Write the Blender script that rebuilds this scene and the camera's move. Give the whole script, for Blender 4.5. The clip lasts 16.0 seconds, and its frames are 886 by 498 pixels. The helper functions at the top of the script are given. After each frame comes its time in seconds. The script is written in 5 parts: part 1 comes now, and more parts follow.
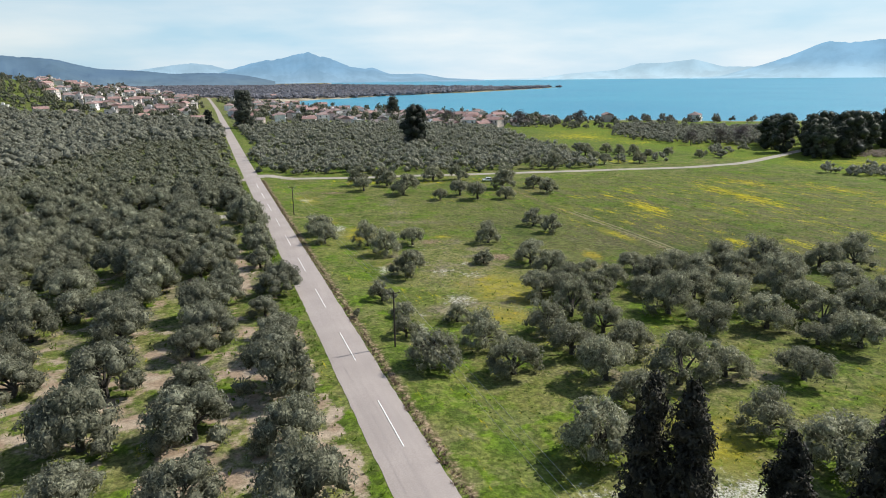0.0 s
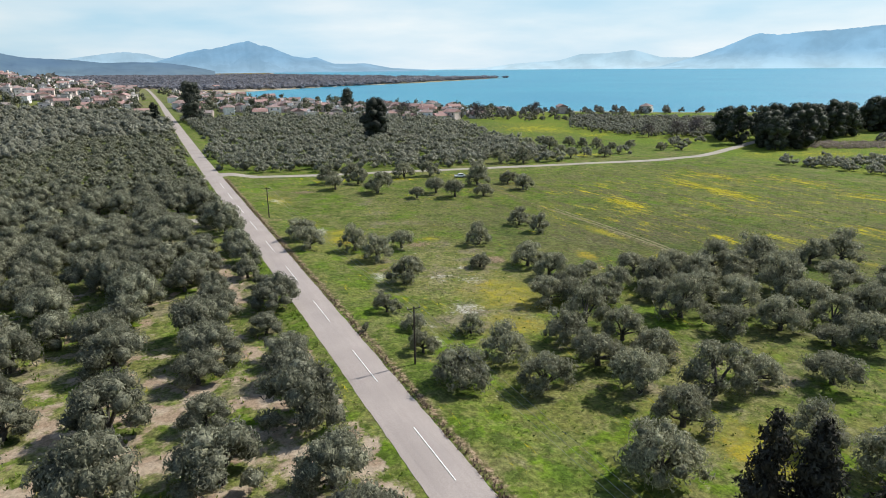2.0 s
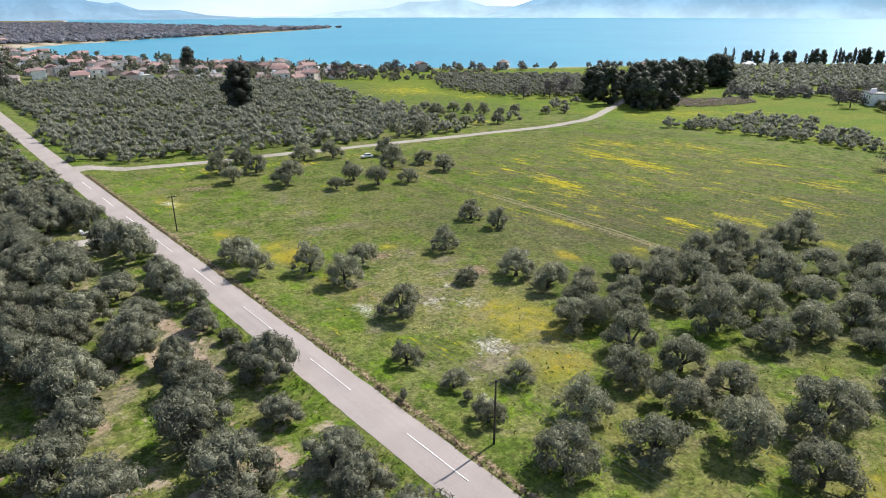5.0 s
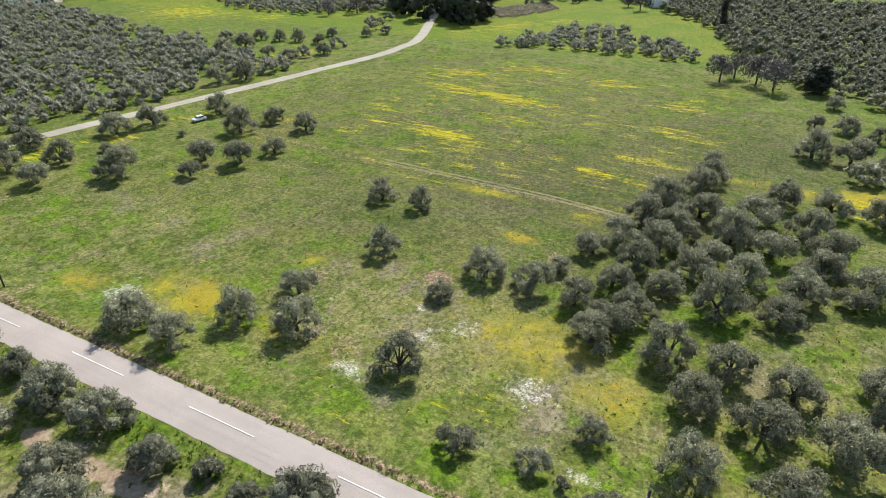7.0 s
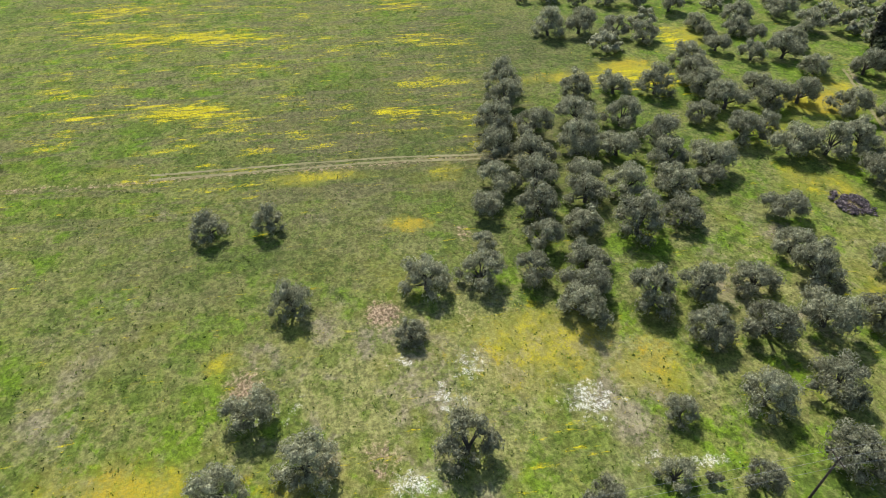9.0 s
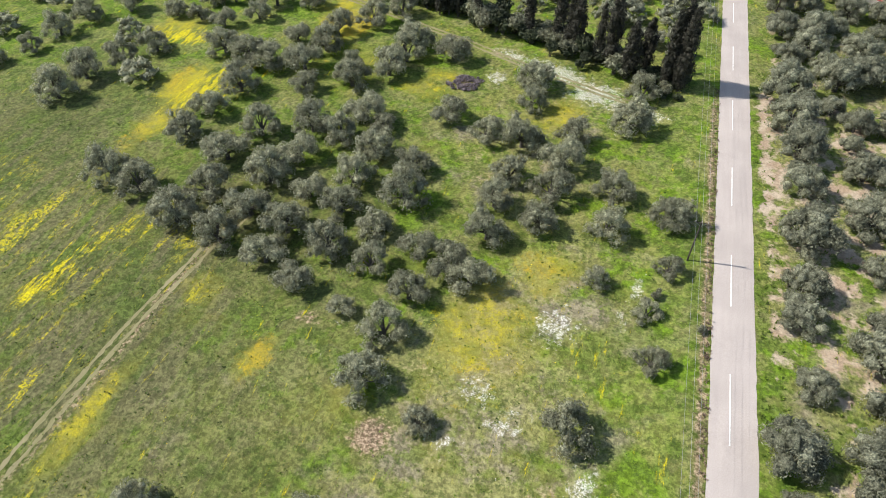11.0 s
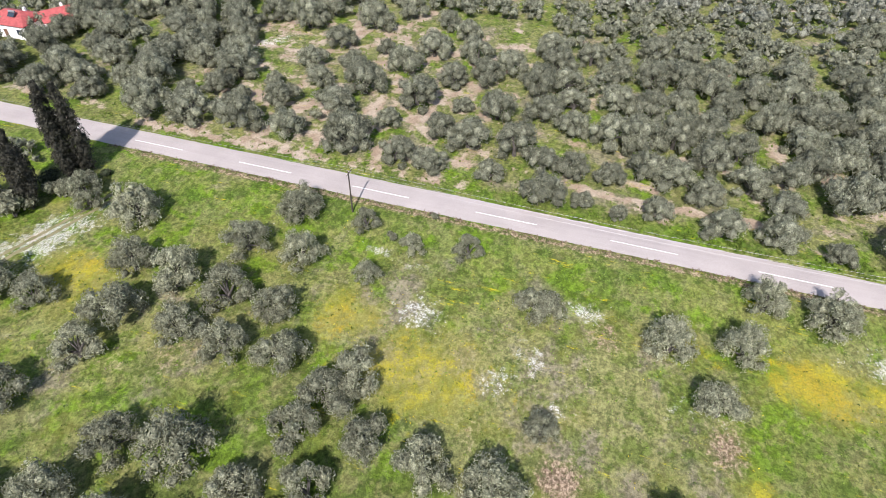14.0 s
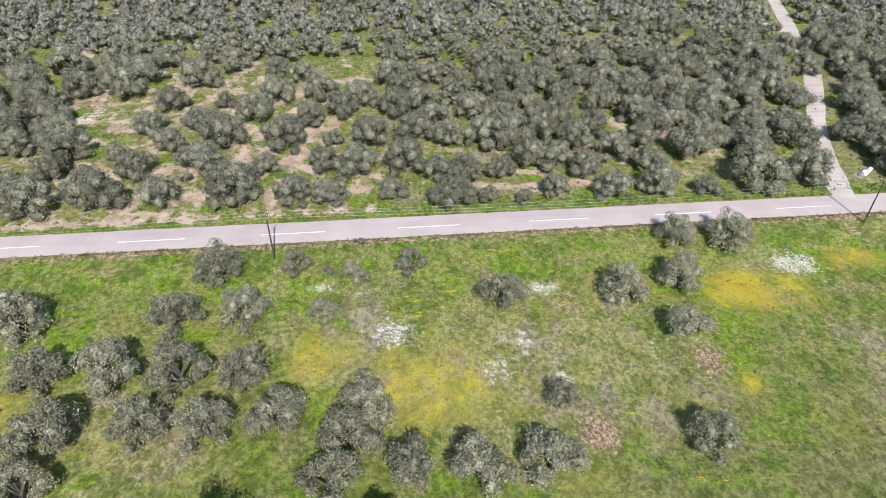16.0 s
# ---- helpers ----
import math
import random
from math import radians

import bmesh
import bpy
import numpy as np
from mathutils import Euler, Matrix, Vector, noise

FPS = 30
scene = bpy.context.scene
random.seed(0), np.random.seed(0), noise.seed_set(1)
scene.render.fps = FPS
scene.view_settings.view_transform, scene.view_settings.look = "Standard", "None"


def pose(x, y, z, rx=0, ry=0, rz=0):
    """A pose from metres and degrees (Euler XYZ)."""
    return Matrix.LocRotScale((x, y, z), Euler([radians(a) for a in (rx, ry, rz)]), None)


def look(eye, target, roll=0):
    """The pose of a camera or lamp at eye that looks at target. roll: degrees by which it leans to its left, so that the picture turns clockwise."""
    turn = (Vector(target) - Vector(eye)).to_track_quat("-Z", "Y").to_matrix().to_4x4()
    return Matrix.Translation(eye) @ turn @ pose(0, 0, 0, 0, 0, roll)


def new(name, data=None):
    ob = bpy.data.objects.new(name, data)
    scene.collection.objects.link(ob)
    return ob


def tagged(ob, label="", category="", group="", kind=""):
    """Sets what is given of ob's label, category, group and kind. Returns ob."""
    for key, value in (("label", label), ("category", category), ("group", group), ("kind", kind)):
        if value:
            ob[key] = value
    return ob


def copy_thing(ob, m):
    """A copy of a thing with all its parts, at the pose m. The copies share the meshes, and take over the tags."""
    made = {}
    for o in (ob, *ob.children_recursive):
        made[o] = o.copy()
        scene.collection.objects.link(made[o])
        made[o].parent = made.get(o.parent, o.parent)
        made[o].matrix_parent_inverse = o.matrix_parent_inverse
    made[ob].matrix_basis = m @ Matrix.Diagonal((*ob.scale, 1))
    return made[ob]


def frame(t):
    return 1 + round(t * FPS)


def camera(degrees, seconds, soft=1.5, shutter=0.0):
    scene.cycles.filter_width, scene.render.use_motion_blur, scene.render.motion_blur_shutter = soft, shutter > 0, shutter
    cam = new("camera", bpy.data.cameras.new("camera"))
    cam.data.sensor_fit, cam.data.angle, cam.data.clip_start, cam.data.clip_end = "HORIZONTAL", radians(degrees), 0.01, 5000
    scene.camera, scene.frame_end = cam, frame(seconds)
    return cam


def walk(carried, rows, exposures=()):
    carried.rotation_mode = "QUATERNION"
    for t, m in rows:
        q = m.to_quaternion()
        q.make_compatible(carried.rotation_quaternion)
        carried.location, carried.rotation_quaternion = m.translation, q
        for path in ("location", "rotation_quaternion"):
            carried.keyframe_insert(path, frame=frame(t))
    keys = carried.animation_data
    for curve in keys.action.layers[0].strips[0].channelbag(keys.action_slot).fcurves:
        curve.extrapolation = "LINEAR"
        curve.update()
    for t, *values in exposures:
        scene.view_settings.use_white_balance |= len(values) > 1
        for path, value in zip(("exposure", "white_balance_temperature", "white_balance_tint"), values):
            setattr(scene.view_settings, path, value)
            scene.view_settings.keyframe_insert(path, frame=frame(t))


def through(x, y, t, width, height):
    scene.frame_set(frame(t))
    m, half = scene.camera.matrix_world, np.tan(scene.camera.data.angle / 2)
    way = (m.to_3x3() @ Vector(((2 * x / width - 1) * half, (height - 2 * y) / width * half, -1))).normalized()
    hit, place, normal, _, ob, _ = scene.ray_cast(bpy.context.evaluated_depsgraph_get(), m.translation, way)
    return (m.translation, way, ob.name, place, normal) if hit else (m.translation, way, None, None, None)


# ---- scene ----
cam = camera(70.1, 16.0, 0.95)
# seconds, place in metres, turn in degrees
ROWS = [
    (0, -0.00, -0.00, 38.51, 74.51, 0.68, -20.41),
    (0.5, -1.52, 1.79, 38.82, 74.28, 0.67, -21.40),
    (1, -3.48, 3.94, 39.38, 74.00, 0.52, -22.57),
    (1.5, -5.42, 6.24, 39.75, 73.82, 0.54, -23.86),
    (2, -7.53, 8.78, 40.22, 73.59, 0.53, -25.33),
    (2.5, -9.68, 12.29, 40.90, 73.19, 0.46, -27.05),
    (3, -11.77, 16.39, 41.72, 72.72, 0.39, -29.02),
    (3.5, -14.13, 21.25, 42.76, 72.11, 0.31, -31.25),
    (4, -16.53, 26.87, 43.99, 71.36, 0.23, -33.83),
    (4.5, -18.78, 33.34, 45.42, 70.40, 0.16, -36.84),
    (5, -20.66, 40.77, 47.07, 69.17, 0.10, -40.38),
    (5.5, -21.79, 48.83, 49.02, 67.60, 0.07, -44.37),
    (6, -22.56, 58.91, 51.07, 65.68, -0.02, -49.39),
    (6.5, -22.16, 69.89, 53.36, 63.27, -0.17, -55.12),
    (7, -20.72, 81.12, 55.85, 60.53, -0.26, -61.56),
    (7.5, -18.19, 92.74, 58.32, 57.48, -0.45, -69.04),
    (8, -14.48, 104.54, 60.48, 54.33, -0.81, -77.85),
    (8.5, -9.80, 116.72, 62.73, 51.64, -0.79, -88.19),
    (9, -3.87, 128.69, 64.94, 49.40, -0.56, -100.10),
    (9.5, 3.60, 139.74, 67.12, 47.57, -0.20, -113.51),
    (10, 12.90, 149.15, 69.26, 46.13, 0.17, -128.37),
    (10.5, 24.02, 154.54, 70.85, 44.77, 0.27, -144.33),
    (11, 38.10, 160.20, 73.39, 44.31, 0.58, -162.20),
    (11.5, 53.82, 161.14, 75.49, 44.16, 0.56, -180.67),
    (12, 69.38, 156.71, 75.69, 44.03, 0.17, -199.20),
    (12.5, 81.96, 148.67, 73.88, 44.71, -0.27, -216.30),
    (13, 90.30, 139.74, 71.90, 45.82, -0.43, -230.60),
    (13.5, 95.68, 130.95, 70.34, 46.63, -0.40, -242.61),
    (14, 99.42, 123.07, 68.43, 47.83, -0.46, -252.39),
    (14.5, 102.06, 116.27, 66.56, 49.25, -0.43, -260.39),
    (15, 103.69, 110.34, 65.15, 50.54, -0.41, -266.78),
    (15.5, 104.87, 105.18, 63.79, 51.83, -0.38, -272.02),
    (16, 105.61, 100.63, 62.70, 52.92, -0.35, -276.42),
]
walk(cam, [(t, pose(x, y, z, rx, ry, rz)) for t, x, y, z, rx, ry, rz in ROWS],
     exposures=[(0.0, 0.12, 6500, 10), (3.0, 0.17, 6500, 10), (5.5, 0.43, 6450, 13), (8.0, 0.48, 6650, 6), (10.5, 0.58, 6550, 8), (12.0, 0.72, 6350, 13), (13.5, 0.71, 6200, 16), (16.0, 0.62, 6150, 19)])

# ---- sky and sun ----
SUN_TO = Vector((0.99, 0.10, 0.0)).normalized()
SUN_HIGH = radians(44)
world = bpy.data.worlds.new("world")
scene.world = world
world.use_nodes = True
wn, wl = world.node_tree.nodes, world.node_tree.links
wn.clear()
w_out = wn.new("ShaderNodeOutputWorld")
w_bg = wn.new("ShaderNodeBackground")
sky = wn.new("ShaderNodeTexSky")
sky.sky_type = "NISHITA"
sky.sun_disc = False
sky.sun_elevation = SUN_HIGH
sky.sun_rotation = math.atan2(SUN_TO.x, SUN_TO.y)
sky.air_density, sky.dust_density, sky.ozone_density = 1.0, 0.8, 1.0
w_bg.inputs[1].default_value = 0.11
# bright hazy air low down, thin streaks of cloud above
w_co = wn.new("ShaderNodeTexCoord")
w_sep = wn.new("ShaderNodeSeparateXYZ")
w_low = wn.new("ShaderNodeMapRange")
w_low.interpolation_type = "SMOOTHSTEP"
for i, v in enumerate((0.0, 0.0, 0.34, 0.93, 0.10)):
    w_low.inputs[i].default_value = v
w_map = wn.new("ShaderNodeMapping")
w_map.inputs["Scale"].default_value = (1.6, 1.6, 8.0)
w_noise = wn.new("ShaderNodeTexNoise")
w_noise.inputs["Scale"].default_value = 1.5
w_noise.inputs["Detail"].default_value = 6.0
w_tint = wn.new("ShaderNodeValToRGB")
w_tint.color_ramp.elements[0].position, w_tint.color_ramp.elements[0].color = 0.36, (0.44, 0.68, 0.85, 1)
w_tint.color_ramp.elements[1].position, w_tint.color_ramp.elements[1].color = 0.62, (0.80, 0.88, 0.93, 1)
w_gain = wn.new("ShaderNodeVectorMath")
w_gain.operation = "SCALE"
w_gain.inputs["Scale"].default_value = 1 / 0.11
w_mix = wn.new("ShaderNodeMix")
w_mix.data_type = "RGBA"
wl.new(w_co.outputs["Generated"], w_sep.inputs[0])
wl.new(w_sep.outputs[2], w_low.inputs[0])
wl.new(w_co.outputs["Generated"], w_map.inputs[0])
wl.new(w_map.outputs[0], w_noise.inputs["Vector"])
wl.new(w_noise.outputs[0], w_tint.inputs[0])
wl.new(w_tint.outputs[0], w_gain.inputs[0])
w_side = wn.new("ShaderNodeMapRange")
w_side.interpolation_type = "SMOOTHSTEP"
for i, v in enumerate((0.0, -0.75, 0.25, 0.58, 1.0)):
    w_side.inputs[i].default_value = v
w_fac = wn.new("ShaderNodeMath")
w_fac.operation = "MULTIPLY"
wl.new(w_sep.outputs[0], w_side.inputs[0])
wl.new(w_low.outputs[0], w_fac.inputs[0])
wl.new(w_side.outputs[0], w_fac.inputs[1])
wl.new(w_fac.outputs[0], w_mix.inputs["Factor"])
wl.new(sky.outputs[0], w_mix.inputs["A"])
wl.new(w_gain.outputs[0], w_mix.inputs["B"])
wl.new(w_mix.outputs["Result"], w_bg.inputs[0])
wl.new(w_bg.outputs[0], w_out.inputs[0])

sun = new("sun", bpy.data.lights.new("sun", "SUN"))
sun.data.energy, sun.data.angle, sun.data.color = 4.7, radians(0.6), (1.0, 0.955, 0.88)
sun.matrix_world = look((SUN_TO * math.cos(SUN_HIGH) + Vector((0, 0, math.sin(SUN_HIGH)))) * 200, (0, 0, 0))

# ---- materials ----
class Nodes:
    """A short hand for a node material."""

    def __init__(self, name):
        self.mat = bpy.data.materials.new(name)
        self.mat.use_nodes = True
        self.n, self.l = self.mat.node_tree.nodes, self.mat.node_tree.links
        self.shader = self.n["Principled BSDF"]
        self.co = self.n.new("ShaderNodeTexCoord").outputs["Object"]

    def plug(self, socket, value):
        if isinstance(value, bpy.types.NodeSocket):
            self.l.new(value, socket)
        elif isinstance(value, tuple) and len(value) == 3 and socket.type == "RGBA":
            socket.default_value = (*value, 1)
        else:
            socket.default_value = value

    def noise(self, scale, detail=4.0, rough=0.55, stretch=None):
        t = self.n.new("ShaderNodeTexNoise")
        t.inputs["Scale"].default_value, t.inputs["Detail"].default_value, t.inputs["Roughness"].default_value = scale, detail, rough
        if stretch:
            m = self.n.new("ShaderNodeMapping")
            m.inputs["Scale"].default_value = stretch[:3]
            if len(stretch) > 3:
                m.inputs["Rotation"].default_value = (0, 0, radians(stretch[3]))
            self.l.new(self.co, m.inputs[0])
            self.l.new(m.outputs[0], t.inputs["Vector"])
        else:
            self.l.new(self.co, t.inputs["Vector"])
        return t.outputs[0]

    def ramp(self, value, low, high, a=0.0, b=1.0):
        m = self.n.new("ShaderNodeMapRange")
        m.interpolation_type = "SMOOTHSTEP"
        for i, v in enumerate((value, low, high, a, b)):
            self.plug(m.inputs[i], v)
        return m.outputs[0]

    def maths(self, op, a, b=0.0):
        m = self.n.new("ShaderNodeMath")
        m.operation = op
        self.plug(m.inputs[0], a)
        self.plug(m.inputs[1], b)
        return m.outputs[0]

    def mix(self, fac, a, b, blend="MIX"):
        m = self.n.new("ShaderNodeMix")
        m.data_type, m.blend_type = "RGBA", blend
        self.plug(m.inputs["Factor"], fac)
        self.plug(m.inputs["A"], a)
        self.plug(m.inputs["B"], b)
        return m.outputs["Result"]

    def scaled(self, colour, value):
        m = self.n.new("ShaderNodeVectorMath")
        m.operation = "SCALE"
        self.plug(m.inputs[0], colour)
        self.plug(m.inputs["Scale"], value)
        return m.outputs[0]

    def attr(self, name):
        a = self.n.new("ShaderNodeAttribute")
        a.attribute_name = name
        return a.outputs["Fac"]

    def random(self):
        return self.n.new("ShaderNodeObjectInfo").outputs["Random"]

    def island(self):
        return self.n.new("ShaderNodeNewGeometry").outputs["Random Per Island"]

    def bump(self, height, strength, distance):
        b = self.n.new("ShaderNodeBump")
        b.inputs["Strength"].default_value, b.inputs["Distance"].default_value = strength, distance
        self.l.new(height, b.inputs["Height"])
        self.l.new(b.outputs[0], self.shader.inputs["Normal"])

    def done(self, colour, rough=0.8, metal=0.0, spec=0.3):
        self.plug(self.shader.inputs["Base Color"], colour)
        self.plug(self.shader.inputs["Roughness"], rough)
        self.shader.inputs["Metallic"].default_value = metal
        self.shader.inputs["Specular IOR Level"].default_value = spec
        return self.mat


def leaf_material(name, dark, light, through=0.25, by_tree=0.35, grain=7.0):
    """Foliage: each clump and each tree has its own shade, and some light passes through."""
    m = Nodes(name)
    c = m.mix(m.island(), dark, light)
    c = m.scaled(c, m.ramp(m.random(), 0, 1, 1 - by_tree / 2, 1 + by_tree / 2))
    c = m.scaled(c, m.ramp(m.noise(0.9, 3), 0.34, 0.66, 0.70, 1.28))
    speck = m.noise(grain, 3, 0.75)
    c = m.scaled(c, m.ramp(speck, 0.36, 0.64, 0.58, 1.36))
    if grain > 1:
        m.bump(speck, 0.5, 0.9 / grain)
    m.done(c, 0.62, spec=0.25)
    t = m.n.new("ShaderNodeBsdfTranslucent")
    m.plug(t.inputs[0], c)
    mixer = m.n.new("ShaderNodeMixShader")
    mixer.inputs[0].default_value = through
    out = m.n["Material Output"]
    m.l.new(m.shader.outputs[0], mixer.inputs[1])
    m.l.new(t.outputs[0], mixer.inputs[2])
    m.l.new(mixer.outputs[0], out.inputs[0])
    return m.mat


def plain(name, colour, rough=0.7, vary=0.25, scale=1.5, metal=0.0, bump=0.0):
    """Paint, metal, plaster: a colour with stains at two scales."""
    m = Nodes(name)
    v = m.maths("MULTIPLY", m.ramp(m.noise(scale, 5), 0.25, 0.75, 1 - vary, 1 + vary), m.ramp(m.noise(scale * 9, 3), 0.3, 0.7, 0.93, 1.07))
    v = m.maths("MULTIPLY", v, m.ramp(m.random(), 0, 1, 0.9, 1.1))
    if bump:
        m.bump(m.noise(scale * 12, 3), 0.5, bump)
    return m.done(m.scaled(colour, v), rough, metal)


def ground_material():
    m = Nodes("ground_cover")
    fine = m.noise(2.6, 5, 0.6)
    mid = m.noise(0.31, 5, 0.6)
    tuft = m.noise(1.15, 4, 0.65)
    # spring grass: fresh, olive and tired patches that run into one another
    grass = m.mix(m.ramp(m.noise(0.037, 5, 0.6), 0.42, 0.58), (0.104, 0.139, 0.026), (0.158, 0.172, 0.044))
    grass = m.mix(m.ramp(m.noise(0.083, 6, 0.65), 0.48, 0.56, 0, 0.85), grass, (0.112, 0.186, 0.012))
    grass = m.mix(m.ramp(m.noise(0.127, 6, 0.7), 0.49, 0.57, 0, 0.8), grass, (0.186, 0.182, 0.072))
    grass = m.mix(m.ramp(m.noise(0.23, 6, 0.72), 0.50, 0.58, 0, 0.8), grass, (0.068, 0.102, 0.016))
    grass = m.mix(m.ramp(mid, 0.52, 0.60, 0, 0.6), grass, (0.184, 0.178, 0.062))
    lush = m.mix(m.ramp(mid, 0.45, 0.55), (0.062, 0.116, 0.014), (0.132, 0.186, 0.028))
    straw = m.mix(m.ramp(m.noise(0.075, 6, 0.68), 0.45, 0.55), (0.212, 0.206, 0.080), (0.212, 0.182, 0.122))
    straw = m.mix(m.ramp(m.noise(0.19, 6, 0.72), 0.50, 0.58, 0, 0.8), straw, (0.114, 0.142, 0.030))
    grass = m.mix(m.ramp(m.maths("ADD", m.attr("straw"), m.maths("MULTIPLY", m.maths("SUBTRACT", m.noise(0.11, 6, 0.68), 0.5), 3.0)), 0.22, 0.75, 0, 0.9), grass, straw)
    c = m.mix(m.maths("MULTIPLY", m.attr("lush"), m.ramp(m.noise(0.2, 5, 0.68), 0.42, 0.58, 0.25, 1.0)), grass, lush)
    fresh = m.mix(m.ramp(m.noise(0.06, 5, 0.6), 0.42, 0.58), (0.122, 0.186, 0.016), (0.172, 0.205, 0.024))
    c = m.mix(m.ramp(m.attr("lush"), 0.66, 0.9, 0, 0.85), c, fresh)
    # ploughed-in lines of the wide field
    c = m.mix(m.maths("MULTIPLY", m.attr("field"), m.ramp(m.noise(0.05, 5, 0.6), 0.42, 0.58, 0.6, 1.0)), c, m.mix(1.0, c, (0.90, 0.95, 0.72), "MULTIPLY"))
    c = m.mix(m.attr("dull"), c, m.mix(0.5, m.scaled(c, 0.66), (0.088, 0.090, 0.046)))
    lines = m.maths("MULTIPLY", m.attr("field"), m.ramp(m.noise(1.0, 6, 0.72, (0.24, 0.045, 1, 10)), 0.49, 0.56))
    c = m.mix(m.maths("MULTIPLY", lines, 0.6), c, (0.128, 0.112, 0.062))
    dry = m.mix(m.ramp(fine, 0.38, 0.62), (0.165, 0.105, 0.074), (0.320, 0.232, 0.168))
    c = m.mix(m.ramp(m.maths("ADD", m.attr("dry"), m.maths("MULTIPLY", m.maths("SUBTRACT", tuft, 0.5), 1.2)), 0.35, 0.75, 0, 0.85), c, dry)
    # thin grain, and darker tufts here and there
    c = m.scaled(c, m.ramp(fine, 0.34, 0.66, 0.76, 1.20))
    c = m.scaled(c, m.ramp(tuft, 0.40, 0.60, 0.70, 1.17))
    c = m.mix(m.ramp(m.noise(0.95, 6, 0.75), 0.55, 0.62, 0, 0.6), c, (0.040, 0.064, 0.015))
    earth = m.mix(m.ramp(mid, 0.42, 0.58), (0.300, 0.225, 0.158), (0.39, 0.318, 0.238))
    earth = m.scaled(earth, m.ramp(fine, 0.35, 0.65, 0.82, 1.14))
    c = m.mix(m.ramp(m.maths("ADD", m.attr("earth"), m.maths("MULTIPLY", m.maths("SUBTRACT", m.noise(0.21, 6, 0.68), 0.5), 1.7)), 0.38, 0.56), c, earth)
    # flowers, thick in some places and thinly sown in others
    speck = m.ramp(m.noise(3.2, 4, 0.7), 0.36, 0.58, 0.25, 1.0)
    gold = m.mix(m.ramp(m.noise(0.08, 2), 0.45, 0.6), (0.45, 0.385, 0.012), (0.44, 0.29, 0.014))
    yel = m.ramp(m.maths("ADD", m.attr("yellow"), m.maths("MULTIPLY", m.maths("SUBTRACT", m.noise(0.34, 7, 0.74), 0.5), 2.3)), 0.42, 0.95)
    c = m.mix(m.maths("MULTIPLY", m.maths("MULTIPLY", yel, speck), 0.9), c, gold)
    tint = m.ramp(m.maths("ADD", m.attr("yellow"), m.maths("MULTIPLY", m.maths("SUBTRACT", m.noise(0.1, 6, 0.68), 0.5), 1.6)), 0.15, 0.75, 0, 0.5)
    c = m.mix(tint, c, (0.255, 0.230, 0.036))
    row = m.maths("MULTIPLY", m.attr("field"), m.ramp(m.noise(1.0, 9, 0.76, (0.34, 0.075, 1, 10)), 0.52, 0.60))
    row = m.maths("MULTIPLY", m.maths("MULTIPLY", row, m.ramp(m.attr("field"), 0.75, 1.0)), m.ramp(m.noise(0.03, 4, 0.6), 0.47, 0.56))
    row = m.maths("MULTIPLY", row, m.ramp(m.noise(1.6, 6, 0.8), 0.45, 0.56, 0.02, 0.8))
    c = m.mix(row, c, (0.48, 0.41, 0.012))
    thin = m.maths("MULTIPLY", m.maths("SUBTRACT", m.noise(1.0, 8, 0.76, (0.75, 0.14, 1, 10)), 0.5), 4.2)
    thin = m.ramp(m.maths("ADD", m.attr("streak"), thin), 0.42, 0.85)
    c = m.mix(m.maths("MULTIPLY", thin, speck), c, (0.52, 0.44, 0.010))
    whi = m.ramp(m.maths("ADD", m.attr("white"), m.maths("MULTIPLY", m.maths("SUBTRACT", m.noise(0.8, 6, 0.75), 0.5), 2.8)), 0.42, 0.85)
    whi = m.maths("MULTIPLY", whi, m.ramp(m.noise(4.0, 4, 0.7), 0.42, 0.6, 0.1, 1.0))
    c = m.mix(m.maths("MULTIPLY", whi, 0.75), c, (0.68, 0.66, 0.60))
    sand = m.mix(mid, (0.42, 0.36, 0.27), (0.50, 0.45, 0.36))
    c = m.mix(m.attr("sand"), c, sand)
    m.bump(m.maths("ADD", m.maths("MULTIPLY", fine, 0.6), tuft), 0.5, 0.3)
    return m.done(c, 0.95, spec=0.1)


def paving_material(name, light, dark):
    m = Nodes(name)
    along = m.noise(0.5, 5, 0.6, (2.2, 0.12, 1))
    c = m.mix(m.ramp(along, 0.35, 0.65), light, dark)
    c = m.scaled(c, m.ramp(m.noise(0.12, 4), 0.3, 0.7, 0.93, 1.07))
    c = m.scaled(c, m.ramp(m.noise(7, 4, 0.7), 0.3, 0.7, 0.9, 1.1))
    c = m.mix(m.ramp(m.noise(0.35, 6, 0.7), 0.62, 0.72, 0, 0.25), c, (0.2, 0.19, 0.18))
    m.bump(m.noise(22, 3), 0.4, 0.02)
    return m.done(c, 0.9, spec=0.2)


def water_material():
    m = Nodes("sea_water")
    c = m.mix(m.ramp(m.noise(0.0045, 5, 0.6, (1, 1, 1)), 0.35, 0.65), (0.022, 0.245, 0.370), (0.034, 0.290, 0.400))
    c = m.mix(m.ramp(m.noise(0.02, 6, 0.65, (0.35, 1.6, 1, 30)), 0.55, 0.75, 0, 0.5), c, (0.04, 0.32, 0.46))
    m.bump(m.noise(0.5, 4, 0.6, (1, 2.0, 1, 35)), 0.6, 0.7)
    return m.done(c, 0.36, spec=0.45)


